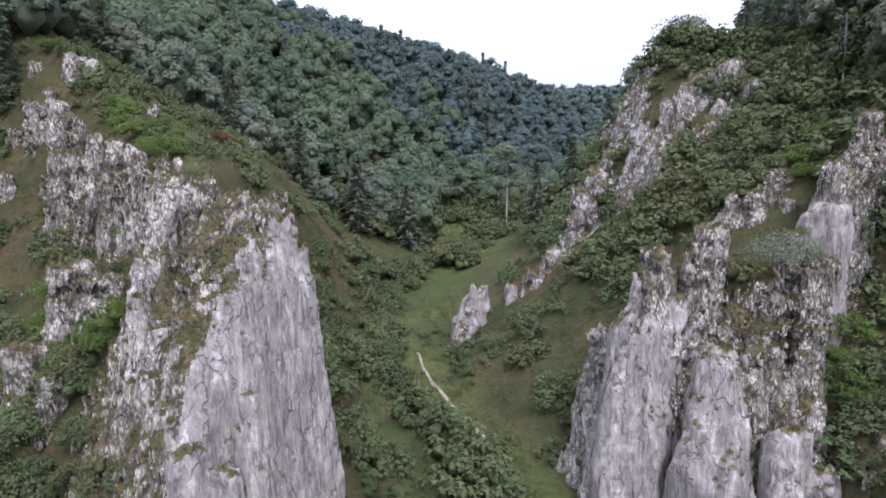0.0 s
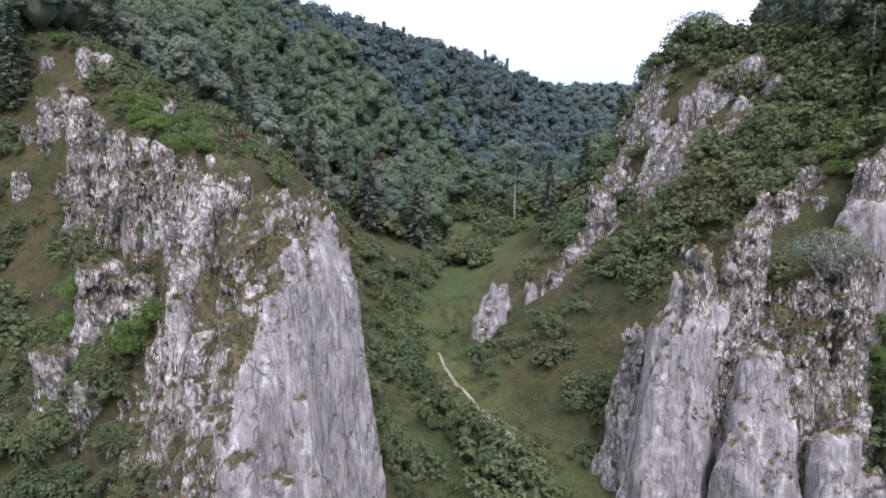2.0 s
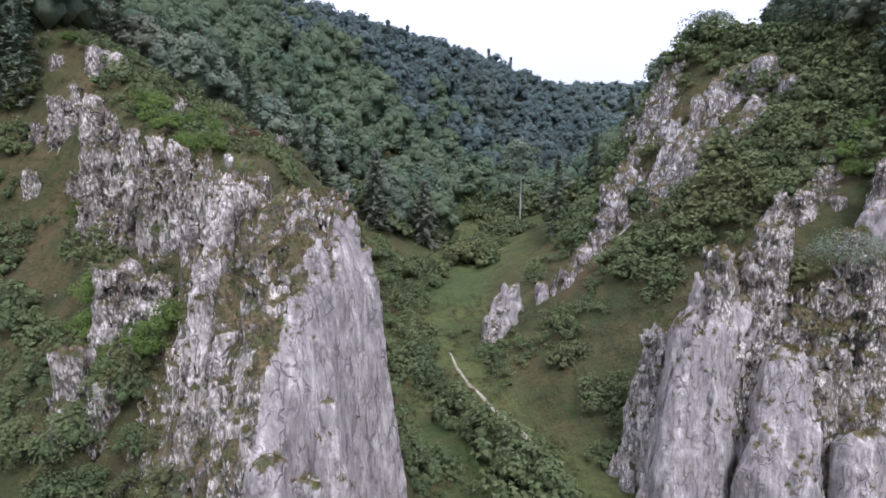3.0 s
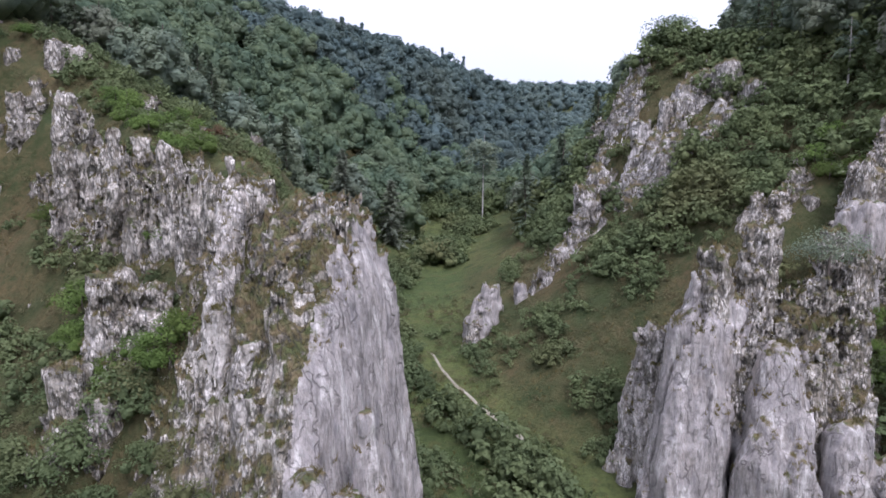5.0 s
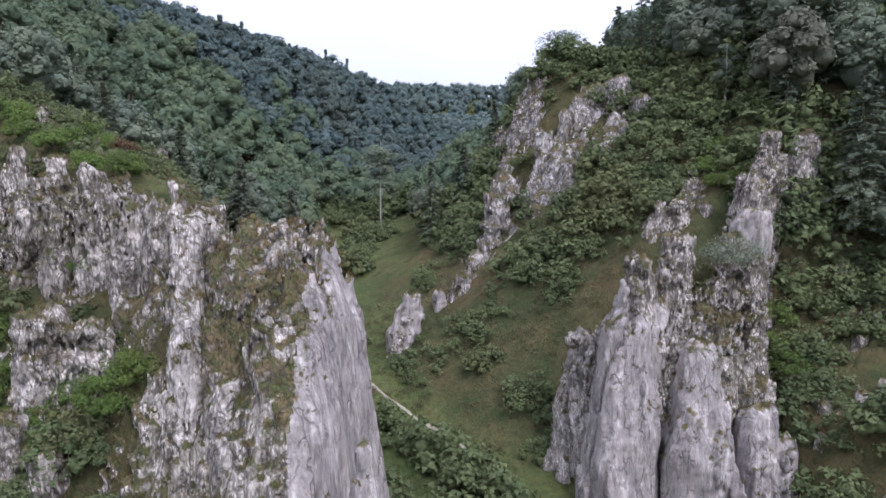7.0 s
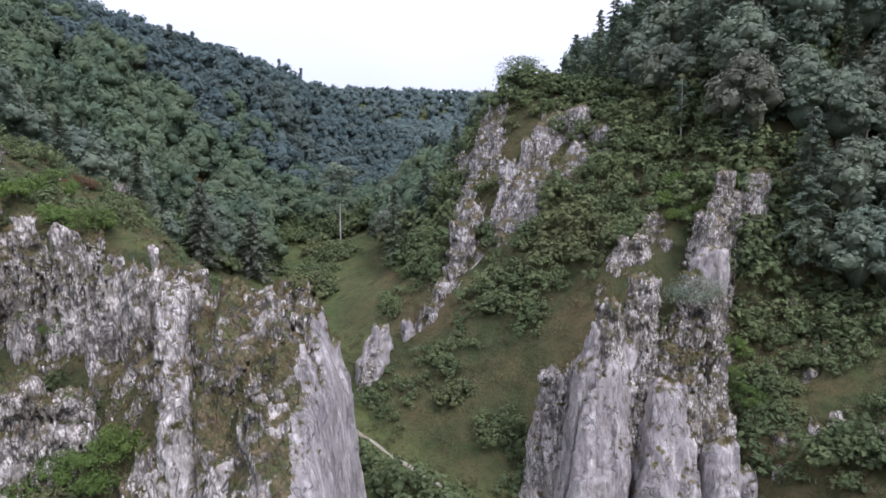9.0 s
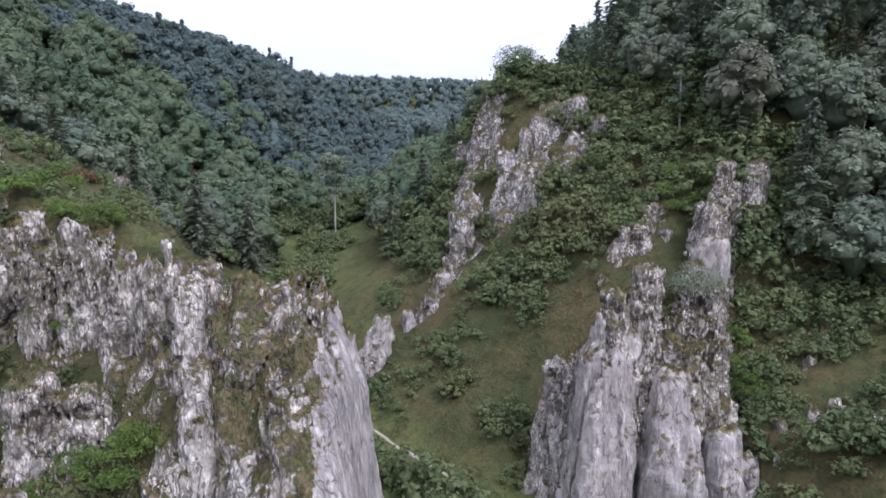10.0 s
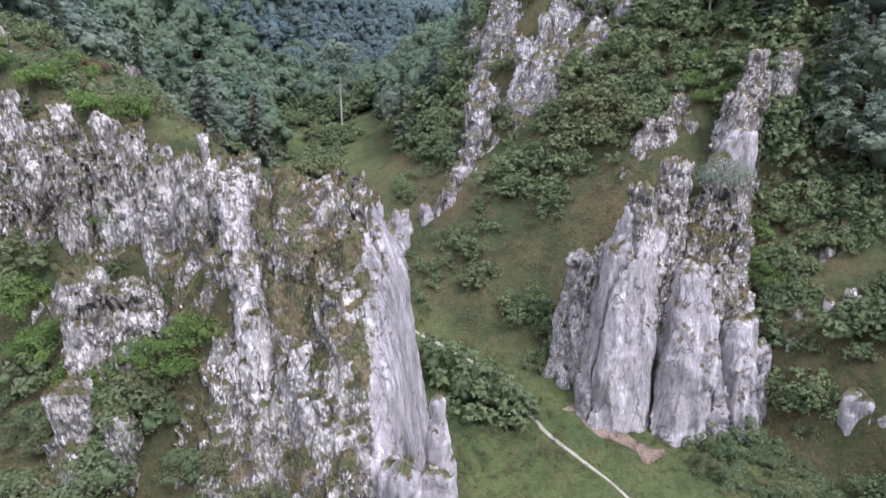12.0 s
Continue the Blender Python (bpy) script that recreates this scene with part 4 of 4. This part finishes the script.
def tube(points, radii, sides=6):
    """A bent tapering tube."""
    v, f = [], []
    for i, (p, r) in enumerate(zip(points, radii)):
        for k in range(sides):
            t = 2 * math.pi * k / sides
            v.append((p[0] + r * math.cos(t), p[1] + r * math.sin(t), p[2]))
        if i:
            for k in range(sides):
                f.append(((i - 1) * sides + k, (i - 1) * sides + (k + 1) % sides, i * sides + (k + 1) % sides, i * sides + k))
    return np.array(v), np.array(f)


def joined(*shapes):
    vs, fs, at = [], [], 0
    for v, f in shapes:
        vs.append(v)
        fs.append(f + at)
        at += len(v)
    return np.concatenate(vs), np.concatenate(fs)


def broadleaf(rng, height, width, clumps, count, size, low=0.3):
    """An open crown: loose clumps of blades with gaps between them."""
    c, r = [], []
    for i in range(clumps):
        h = rng.uniform(low, 0.86)
        reach = width * 0.5 * math.sin(math.pi * min(1.0, (h - low * 0.6) / (1 - low * 0.6))) ** 0.6 * rng.uniform(0.35, 1.0)
        t = rng.uniform(0, 2 * math.pi)
        c.append((reach * math.cos(t), reach * math.sin(t), h * height))
        w = width * rng.uniform(0.13, 0.24)
        r.append((w, w, w * rng.uniform(0.65, 0.95)))
    return leaf_cloud(np.array(c), np.array(r), count, size, rng)


def limbs(rng, height, width, count, thick, low=0.3):
    """A bent trunk and its limbs."""
    bend = rng.normal(size=2) * 0.03 * height
    axis = [(bend[0] * t * t, bend[1] * t * t, t * height * 0.92) for t in np.linspace(0, 1, 6)]
    shapes = [tube(axis, np.linspace(thick, thick * 0.25, 6))]
    for i in range(count):
        t, a = rng.uniform(low, 0.85), rng.uniform(0, 6.28)
        p = np.array((bend[0] * t * t, bend[1] * t * t, t * height * 0.92))
        q = p + np.array((math.cos(a), math.sin(a), 0.7)) * width * rng.uniform(0.22, 0.38)
        shapes.append(tube([p, (p + q) / 2 + (0, 0, 0.1), q], (thick * 0.4, thick * 0.28, thick * 0.12), 4))
    return joined(*shapes)


def scatter(name, shapes, places, sizes, material, label, category):
    """Uncounted growth as one mesh: each place takes one of the shapes, turned and sized."""
    vs, fs, at = [], [], 0
    pick, turn = rng.integers(0, len(shapes), len(places)), rng.uniform(0, 6.28, len(places))
    for i, (v, f) in enumerate(shapes):
        m = np.nonzero(pick == i)[0]
        if not len(m):
            continue
        c, s = np.cos(turn[m])[:, None], np.sin(turn[m])[:, None]
        q = np.stack([v[:, 0] * c - v[:, 1] * s, v[:, 0] * s + v[:, 1] * c, v[:, 2] + 0 * c], -1) * sizes[m][:, None, None] + places[m][:, None, :]
        vs.append(q.reshape(-1, 3))
        fs.append((f[None] + (np.arange(len(m)) * len(v))[:, None, None] + at).reshape(-1, f.shape[1]))
        at += q.shape[0] * q.shape[1]
    ob = new(name, mesh_from(name, np.concatenate(vs), np.concatenate(fs), material))
    return tagged(ob, label, category, kind="stuff")


def grown(name, label, category, trunk, crown, bark_mat, leaf_mat, group=""):
    """A tree or shrub as a thing with trunk and crown, at the origin."""
    base = tagged(new(name), label, category, group)
    part("trunk" if category == "tree" else "stems", mesh_from("trunk", *trunk, bark_mat), base)
    part("crown", mesh_from("crown", *crown, leaf_mat), base)
    return base


def put(ob, x, y, size=1.0, turn=0.0, sink=0.15, z=None):
    ob.location = (x, y, float(land(np.array([x]), np.array([y]))[0]) - sink if z is None else z)
    ob.rotation_euler = (0, 0, turn)
    ob.scale = (size, size, size)
    return ob


def repeat(things, places, sizes, sink=0.2):
    """Copies of alike things at the places; the first of each stays where the first place is."""
    fresh = [True] * len(things)
    for i, (x, y) in enumerate(places):
        k = i % len(things)
        z = float(land(np.array([x]), np.array([y]))[0]) - sink
        turn = float(rng.uniform(0, 360))
        if fresh[k]:
            fresh[k] = False
            ob = things[k]
            ob.matrix_basis = pose(x, y, z, 0, 0, turn)
        else:
            ob = copy_thing(things[k], pose(x, y, z, 0, 0, turn))
        ob.scale = (sizes[i],) * 3


SPX, SPY = 43.5, 49.5      # the large spruce


def wood_mask(x, y):
    """Where the wood stands."""
    xc = axis_x(y)
    w = xc - x - 7
    e = x - xc - 4
    west = (y > 98 + 5 * np.sin(x * 0.2)) & (w > 2 + 3 * np.sin(y * 0.13))
    west |= (w > 20) & (y > 90 - 0.15 * (x + 24))
    west |= (x < -50) & (y > 74)
    east = (e > 35) & (y > 62) | (e > 38) & (y > 52) | (e > 42) & (y > 34)
    east &= ~((x < 41.5) & (np.abs(y - 97) < 13)) & ~((x < 45) & (np.abs(y - 112) < 9)) & ~(np.hypot(x - 40.5, y - 52) < 6) & ~(np.hypot(x - SPX, y - SPY) < 5)
    east |= (x > 44.5) & (y > 42) & (y < 62) & ~(np.hypot(x - SPX, y - SPY) < 4.5)
    east &= ~((x < 43) & (y > 58) & (y < 90))
    east |= (y > 106) & (e > 12)
    end = y > 152 + 8 * np.sin(x * 0.1)
    for lx, ly in ((-15.5, 113.5), (-6.8, 121.5)):
        west &= ~((np.abs(x - lx + 0.1 * (ly - y)) < 4.5) & (y < ly + 3) & (y > ly - 14))
    seen = (x < 0.5 * y - 8) | (y < 115)
    return (west | east | end) & seen & (x < 105) & (y < 285 - 0.1 * x)


def seeds(x0, x1, y0, y1, gap, jitter=0.45):
    px, py = np.meshgrid(np.arange(x0, x1, gap), np.arange(y0, y1, gap))
    px = px.ravel() + rng.uniform(-jitter, jitter, px.size) * gap
    py = py.ravel() + rng.uniform(-jitter, jitter, py.size) * gap
    return px, py


# the wood: the nearest trees one by one, the rest as growth
px, py = seeds(-125, 80, 34, 300, 5.0)
qx, qy = seeds(41, 74, 42, 74, 4.4)
px, py = np.concatenate([px, qx]), np.concatenate([py, qy])
m = wood_mask(px, py)
px, py = px[m], py[m]
away = np.hypot(px + 8, py)
order = np.argsort(away)
near, rest = order[:220], order[220:]
group = "trees of the wood"
kinds = [grown("broadleaf_tree", "dense dark green broadleaf tree of the hillside wood", "tree", limbs(rng, h, w, 6, 0.22), domed(rng, h, w, 20, 1600, 0.26, -0.12), BARK, FOREST, group)
         for h, w in ((10.5, 7.6), (12, 8.2), (10, 7.4), (11, 7.8))]
kinds += [grown("conifer_tree", "dark conifer standing in the wood", "tree", limbs(rng, h, 1, 0, 0.2), layered(rng, h, w, 76, 32, 0.26, 0.02), BARK, CONIFER, group)
          for h, w in ((12, 6.6), (13.5, 6.2), (11, 6.0))]
repeat(kinds, np.stack([px[near], py[near]], 1), rng.uniform(0.78, 1.15, len(near)))
mid_shapes = [domed(rng, 8.6 + 0.6 * i, 7.8 + 0.35 * i, 7, 400, 0.38, -0.05) for i in range(7)] + [spire(rng, 11.0, 5.6, 300, 0.32)]
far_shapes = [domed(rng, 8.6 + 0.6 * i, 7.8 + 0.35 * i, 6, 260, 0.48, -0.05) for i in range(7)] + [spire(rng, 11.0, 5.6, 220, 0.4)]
# trees far up the hill take the leaf colour with haze painted in
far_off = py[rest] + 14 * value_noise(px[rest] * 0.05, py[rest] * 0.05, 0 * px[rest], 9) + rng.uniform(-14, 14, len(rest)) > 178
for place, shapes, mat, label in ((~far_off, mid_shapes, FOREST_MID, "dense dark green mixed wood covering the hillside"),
                                  (far_off, far_shapes, FOREST_HAZED, "wood on the upper hillside and its crest, haze tint in its leaf colour")):
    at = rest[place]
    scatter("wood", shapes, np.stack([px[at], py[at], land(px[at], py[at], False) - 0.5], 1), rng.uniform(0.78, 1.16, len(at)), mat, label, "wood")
# the skyline ridge, its haze likewise painted into the leaves
px, py = seeds(60, 350, 330, 646, 10.5)
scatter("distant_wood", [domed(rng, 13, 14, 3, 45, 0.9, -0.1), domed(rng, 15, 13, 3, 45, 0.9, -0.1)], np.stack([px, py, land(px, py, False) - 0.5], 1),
        rng.uniform(0.8, 1.2, len(px)), FOREST_HAZED, "distant wooded ridge along the skyline", "wood")

# single trees that stand out
put(grown("birch_tree", "tall tree with a long bare pale trunk at the meadow's end", "tree", limbs(rng, 22, 3.5, 8, 0.2, 0.6), broadleaf(rng, 22, 7.5, 26, 2600, 0.28, 0.5), BIRCH, FOREST), 14.9, 145.5)
put(grown("conifer_tree", "light green young conifer in front of the dark wood", "tree", limbs(rng, 13, 1, 0, 0.2), layered(rng, 13, 7.4, 100, 60, 0.24, 0.02), BARK, FOREST), -15.5, 112.5, 1.1)
put(grown("conifer_tree", "rounded light green conifer at the wood's edge", "tree", limbs(rng, 11, 1, 0, 0.2), layered(rng, 11, 8.4, 100, 60, 0.24, 0.02), BARK, FOREST), -6.8, 120.0, 1.15)
put(grown("spruce_tree", "large dark spruce with layered horizontal branches", "tree", limbs(rng, 17, 1, 0, 0.2), layered(rng, 17, 9.5, 110, 170, 0.17, 0.05), BARK, FOREST), SPX, SPY)
put(grown("pine_tree", "thin open pine on the skyline above the cliff", "tree", limbs(rng, 9, 7.5, 16, 0.18, 0.25), broadleaf(rng, 9, 8.5, 26, 2000, 0.17, 0.25), BARK, FOREST), 37.8, 103.0, 1.0, 0.4)
put(grown("pine_tree", "low spreading pine rooted on the rock tower", "tree", limbs(rng, 3.4, 4.5, 8, 0.12, 0.2), broadleaf(rng, 3.4, 5.4, 18, 2600, 0.075, 0.3), BARK, FOREST), 25.8, 46.6, 1.0, 0.0, z=11.2)

put(grown("broadleaf_tree", "young yellow-green tree standing out of the dark wood", "tree", limbs(rng, 7, 3, 6, 0.12), domed(rng, 7, 4.2, 10, 1500, 0.14, 0.2), BARK, SPRIG), 45.0, 60.4, 1.0, z=28.6)
put(grown("pine_tree", "slender pine with a bare pale trunk at the wood's edge", "tree", limbs(rng, 8, 2.5, 7, 0.13, 0.4), broadleaf(rng, 8, 3.4, 14, 900, 0.14, 0.4), BIRCH, CONIFER), 41.7, 66.7)

# shrubs: the nearest one by one, the rest as growth
px, py = seeds(-54, 56, 22, 166, 1.85)
xc = axis_x(py)
s_, n_ = ridge_sn(px, py)
dense = fractal(px * 0.1, py * 0.1, px * 0, 3, 77)
dense -= 0.58 * (np.abs(px - xc - 1) < 8) * (py < 75)
dense += 1.4 * (np.abs(px - np.interp(py, (46, 52, 57, 66, 78), (3.4, 2.4, -1.5, -6.0, -7.5))) < 1.8) * (py > 45.5) * (py < 82)  # hedge by the trail
dense -= 0.9 * ((px > xc - 3) & (px < xc + 12) & (py > 74) & (py < 108))    # the meadow
dense += 0.55 * ((px < xc - 3.0) & (px > xc - 13) & (py > 44) & (py < 112))  # thicket at the foot of the western wall
dense += 0.9 * ((n_ > 9) & (s_ > -2) & (px < -15)) + 1.0 * (np.hypot(px + 24.5, py - 39.8) < 2.6)
dense += 0.75 * ((px > 25) & (py < 50)) + 0.5 * ((px > 16) & (py >= 54) & (py < 100))
dense -= 0.45 * ((px < -13) & (n_ < 4) & (py < 84))
dense -= 0.3 * ((n_ > 0) & (n_ < 9) & (s_ > -4) & (s_ < 30))
dense += 0.75 * ((n_ > 3.8) & (n_ < 6.2) & (s_ > 7) & (s_ < 32))
dense += 0.28 * ((px > xc + 4) & (px < xc + 17) & (py > 48) & (py < 74))
dense -= 0.35 * (np.hypot((px - 25) / 9, (py - 81.5) / 6) < 1) + 0.9 * (np.hypot(px - 17, py - 80) < 4) 
dense -= 1.2 * ((px > 20.5) & (px < 33.5) & (py > 54) & (py < 59.5)) + 1.6 * (np.hypot(px - 38.3, py - 80.0) < 4.6)
dense -= 0.45 * ((px > 27) & (px < 34) & (py > 36) & (py < 41)) + 1.5 * (np.hypot(px - 28.2, py - 30.4) < 2.8)
dense += 0.9 * ((px > 24.5) & (py < 35.5) & (np.hypot(px - 28.2, py - 30.4) > 2.8))
dense += 0.9 * ((px > 36) & (py > 40) & (py < 100))
dense += 1.1 * (np.hypot((px - 11.2) / 2.6, (py - 53) / 5.5) < 1) + 0.5 * (np.hypot((px - 9) / 2.5, (py - 66) / 5) < 1)   # below the eastern tower
for bx, by, along, across, c, s in BARE:
    dense -= 2.5 * (((px - bx) * c + (py - by) * s) ** 2 / along ** 2 + ((py - by) * c - (px - bx) * s) ** 2 / across ** 2 < 0.9)
dense += 0.7 * (np.hypot((px - 30) / 7, (py - 69) / 8) < 1) + 0.9 * (np.hypot(px - 33.5, py - 95) < 4)
path_x = np.interp(py + 1.0, (53, 59.8, 67.2, 73.5), (4.9, 1.4, -1.9, -3.1))
dense -= 3.0 * ((np.abs(px - path_x) < 2.0) & (py > 56.5) & (py < 76))
edge = wood_mask(px, py + 7) & ~wood_mask(px, py) | wood_mask(px, py) & ~wood_mask(px, py - 5)
edge &= ~((np.abs(px + 14) < 5) & (py > 99) & (py < 116)) & ~((np.abs(px + 6) < 5.5) & (py > 105) & (py < 124))
dense += 0.8 * edge - 2.0 * ((py > 108) & ~edge) + 2.6 * (np.hypot((px - 8) / 7, (py - 132) / 9) < 1) * (py > 120) + 2.2 * (np.hypot((px - 2) / 4, (py - 116) / 6) < 1)
m = (dense > 0.02) & (~wood_mask(px, py) | edge | (px > 36) & (py < 100)) & (land(px, py, False) < 40)
px, py, dense = px[m], py[m], dense[m]
size = rng.uniform(0.45, 1.0, len(px)) * (0.7 + 0.6 * np.clip(dense, 0, 1)) * np.where((px > 16) & (py > 50), 1.3, 1.0)
hedge = (np.abs(px - np.interp(py, (46, 52, 57), (3.4, 2.2, 0.5))) < 1.9) & (py > 45.5) & (py < 57.5)
size = np.where(hedge, np.maximum(size, 0.9) * 1.45, size) * np.where(py > 108, 1.7, 1.0)
order = np.argsort(np.hypot(px + 10, py))
near, rest = order[:240], order[240:]
group = "shrubs of the slopes"
kinds = [grown("shrub", "leafy green shrub growing among rocks and grass", "shrub", limbs(rng, 2.0, 2.2, 7, 0.05, 0.1), thicket(rng, 2.5, 3.4, 26, 1600, 0.092), BARK, SHRUB, group) for i in range(5)]
repeat(kinds, np.stack([px[near], py[near]], 1), size[near])
shrubs = [thicket(rng, 1.9 + 0.35 * i, 3.5, 14, 240, 0.185) for i in range(5)]
scatter("undergrowth", shrubs, np.stack([px[rest], py[rest], land(px[rest], py[rest]) - 0.2], 1), size[rest], SHRUB,
        "low green shrubs and bushes over the slopes", "shrubs")


group = "bright bushes among the rocks"
kinds = [grown("bush", "bright green leafy bush growing between rocks and grass", "shrub", limbs(rng, 1.8, 2.0, 7, 0.05, 0.1), thicket(rng, 2.2, 3.4, 26, 1800, 0.07), BARK, SPRIG, group) for i in range(3)]
spots = ((-28.0, 43.5), (-25.8, 42.2), (-24.3, 42.0), (-30.7, 48.6), (-30.9, 50.0), (-24.8, 49.1), (-29.4, 45.9), (-21.5, 38.5), (-38.2, 60.4), (-32.3, 63.6), (-25.9, 55.6), (-22.9, 52.6), (-76.1, 130.9), (-48.1, 78.4),
         (-21.6, 39.4), (-22.9, 40.2), (-20.6, 38.6), (-26.6, 41.0), (-30.4, 46.6), (-29.0, 59.5), (-33.5, 67.0), (-27.2, 62.0), (-35.5, 69.5), (-31.0, 56.8),
         (28.6, 46.8), (30.6, 46.4), (32.2, 47.6), (30.2, 43.8), (36.0, 57.0), (38.2, 57.6), (40.0, 56.6), (33.6, 57.6), (34.0, 60.4), (36.6, 61.5), (41.5, 60.5))
repeat(kinds, spots, rng.uniform(0.75, 1.1, len(spots)), -0.25)
put(grown("bush", "russet-brown withered bush in the turf of the shoulder", "shrub", limbs(rng, 1.6, 2.0, 7, 0.05, 0.1), thicket(rng, 1.7, 3.6, 22, 1400, 0.09), BARK, RUST), -27.6, 77.5, 1.0)

# low herbs that roughen the slopes
px, py = seeds(-50, 46, 24, 92, 1.15)
keep = (fractal(px * 0.2, py * 0.2, px * 0, 2, 61) > -0.1) & ~wood_mask(px, py)
px, py = px[keep], py[keep]
pick = rng.permutation(len(px))[:2000]
px, py = px[pick], py[pick]
herbs = [broadleaf(rng, 0.7, 1.3, 6, 60, 0.07, 0.1) for i in range(5)]
scatter("herbs", herbs, np.stack([px, py, land(px, py) - 0.1], 1), rng.uniform(0.4, 1.3, len(px)), HERB,
        "low weeds and seedlings in olive and brown tones", "plants")


# ---------------------------------------------------------------- trail and bare soil
def strip(name, line, width, material, label, lift=0.06, ragged=0.25):
    """A worn strip that follows the ground."""
    line = np.array(line, float)
    t = np.concatenate([[0], np.cumsum(np.hypot(*np.diff(line, axis=0).T))])
    u = np.arange(0, t[-1], 0.4)
    cx = smooth_interp(u, t, line[:, 0], 1.5)
    cy = smooth_interp(u, t, line[:, 1], 1.5)
    dx, dy = np.gradient(cx), np.gradient(cy)
    ln = np.hypot(dx, dy)
    v = []
    for side in (-1, -0.4, 0.4, 1):
        w = width * 0.5 * side * (1 + ragged * value_noise(u * 0.7, u * 0 + side * 5, u * 0, 90))
        x, y = cx - dy / ln * w, cy + dx / ln * w
        z = land(x, y) + lift * (1.0 if abs(side) < 0.5 else 0.3)
        v.append(np.stack([x, y, z], 1))
    v = np.stack(v, 1)
    k = np.arange(len(u) * 4).reshape(-1, 4)
    f = np.stack([k[:-1, 1:], k[:-1, :-1], k[1:, :-1], k[1:, 1:]], -1).reshape(-1, 4)[:, ::-1]
    return tagged(new(name, mesh_from(name, v.reshape(-1, 3), f, material)), label, "path", kind="structure")


strip("trail", ((-3.1, 73.5), (-1.9, 67.2), (1.4, 59.8), (4.7, 53.6), (5.6, 47.4), (6.3, 43.6), (7.1, 41), (8, 38.6), (8.6, 35), (8.4, 28)), 0.38, TRAIL,
      "narrow pale trodden footpath along the valley floor", 0.06, 0.55)
strip("bare_soil", ((10.2, 46.4), (10.5, 44.0), (11.1, 41.8), (12.2, 40.2), (14.2, 37.4)), 1.5, SOIL, "patch of bare reddish soil at the foot of the rock", 0.05, 0.9)

# ---------------------------------------------------------------- turf
blade = []
for i in range(4):
    k = 14
    a, r = rng.uniform(0, 6.28, k), rng.uniform(0.0, 0.22, k)
    lean, h = rng.uniform(0.05, 0.25, k), rng.uniform(0.12, 0.36, k)
    x0, y0 = r * np.cos(a), r * np.sin(a)
    x1, y1 = x0 + lean * np.cos(a * 1.7), y0 + lean * np.sin(a * 1.7)
    wx, wy = -np.sin(a) * 0.028, np.cos(a) * 0.028
    v = np.stack([np.stack([x0 - wx, y0 - wy, -0.06 + 0 * a], 1), np.stack([x0 + wx, y0 + wy, -0.06 + 0 * a], 1), np.stack([x1, y1, h], 1)], 1)
    blade.append((v.reshape(-1, 3), np.arange(k * 3).reshape(-1, 3)))
spots = []
for v, q in LEDGES:
    a, b, c = v[q[:, 0]], v[q[:, 1]], v[q[:, 2]]
    n = np.cross(b - a, c - a)
    n /= np.linalg.norm(n, axis=1)[:, None] + 1e-9
    mid = (a + c) / 2
    g = n[:, 2] + 0.5 * value_noise(mid[:, 0] * 0.5, mid[:, 1] * 0.5, mid[:, 2] * 0.5, 5)
    spots.append(mid[(g > 0.6) & (rng.uniform(0, 1, len(g)) < 0.45)])
spots = np.concatenate(spots)
px, py = seeds(-50, 30, 22, 66, 0.7)
t = value_noise(px * 0.3, py * 0.3, px * 0, 31)
keep = (t > -0.25) & ~wood_mask(px, py)
px, py = px[keep], py[keep]
spots = np.concatenate([spots, np.stack([px, py, land(px, py)], 1)])
if len(spots) > 10000:
    spots = spots[rng.permutation(len(spots))[:10000]]
scatter("grass", blade, spots, rng.uniform(0.6, 1.2, len(spots)), TUFT, "dry and green grass tufts on ledges and slopes", "grass")
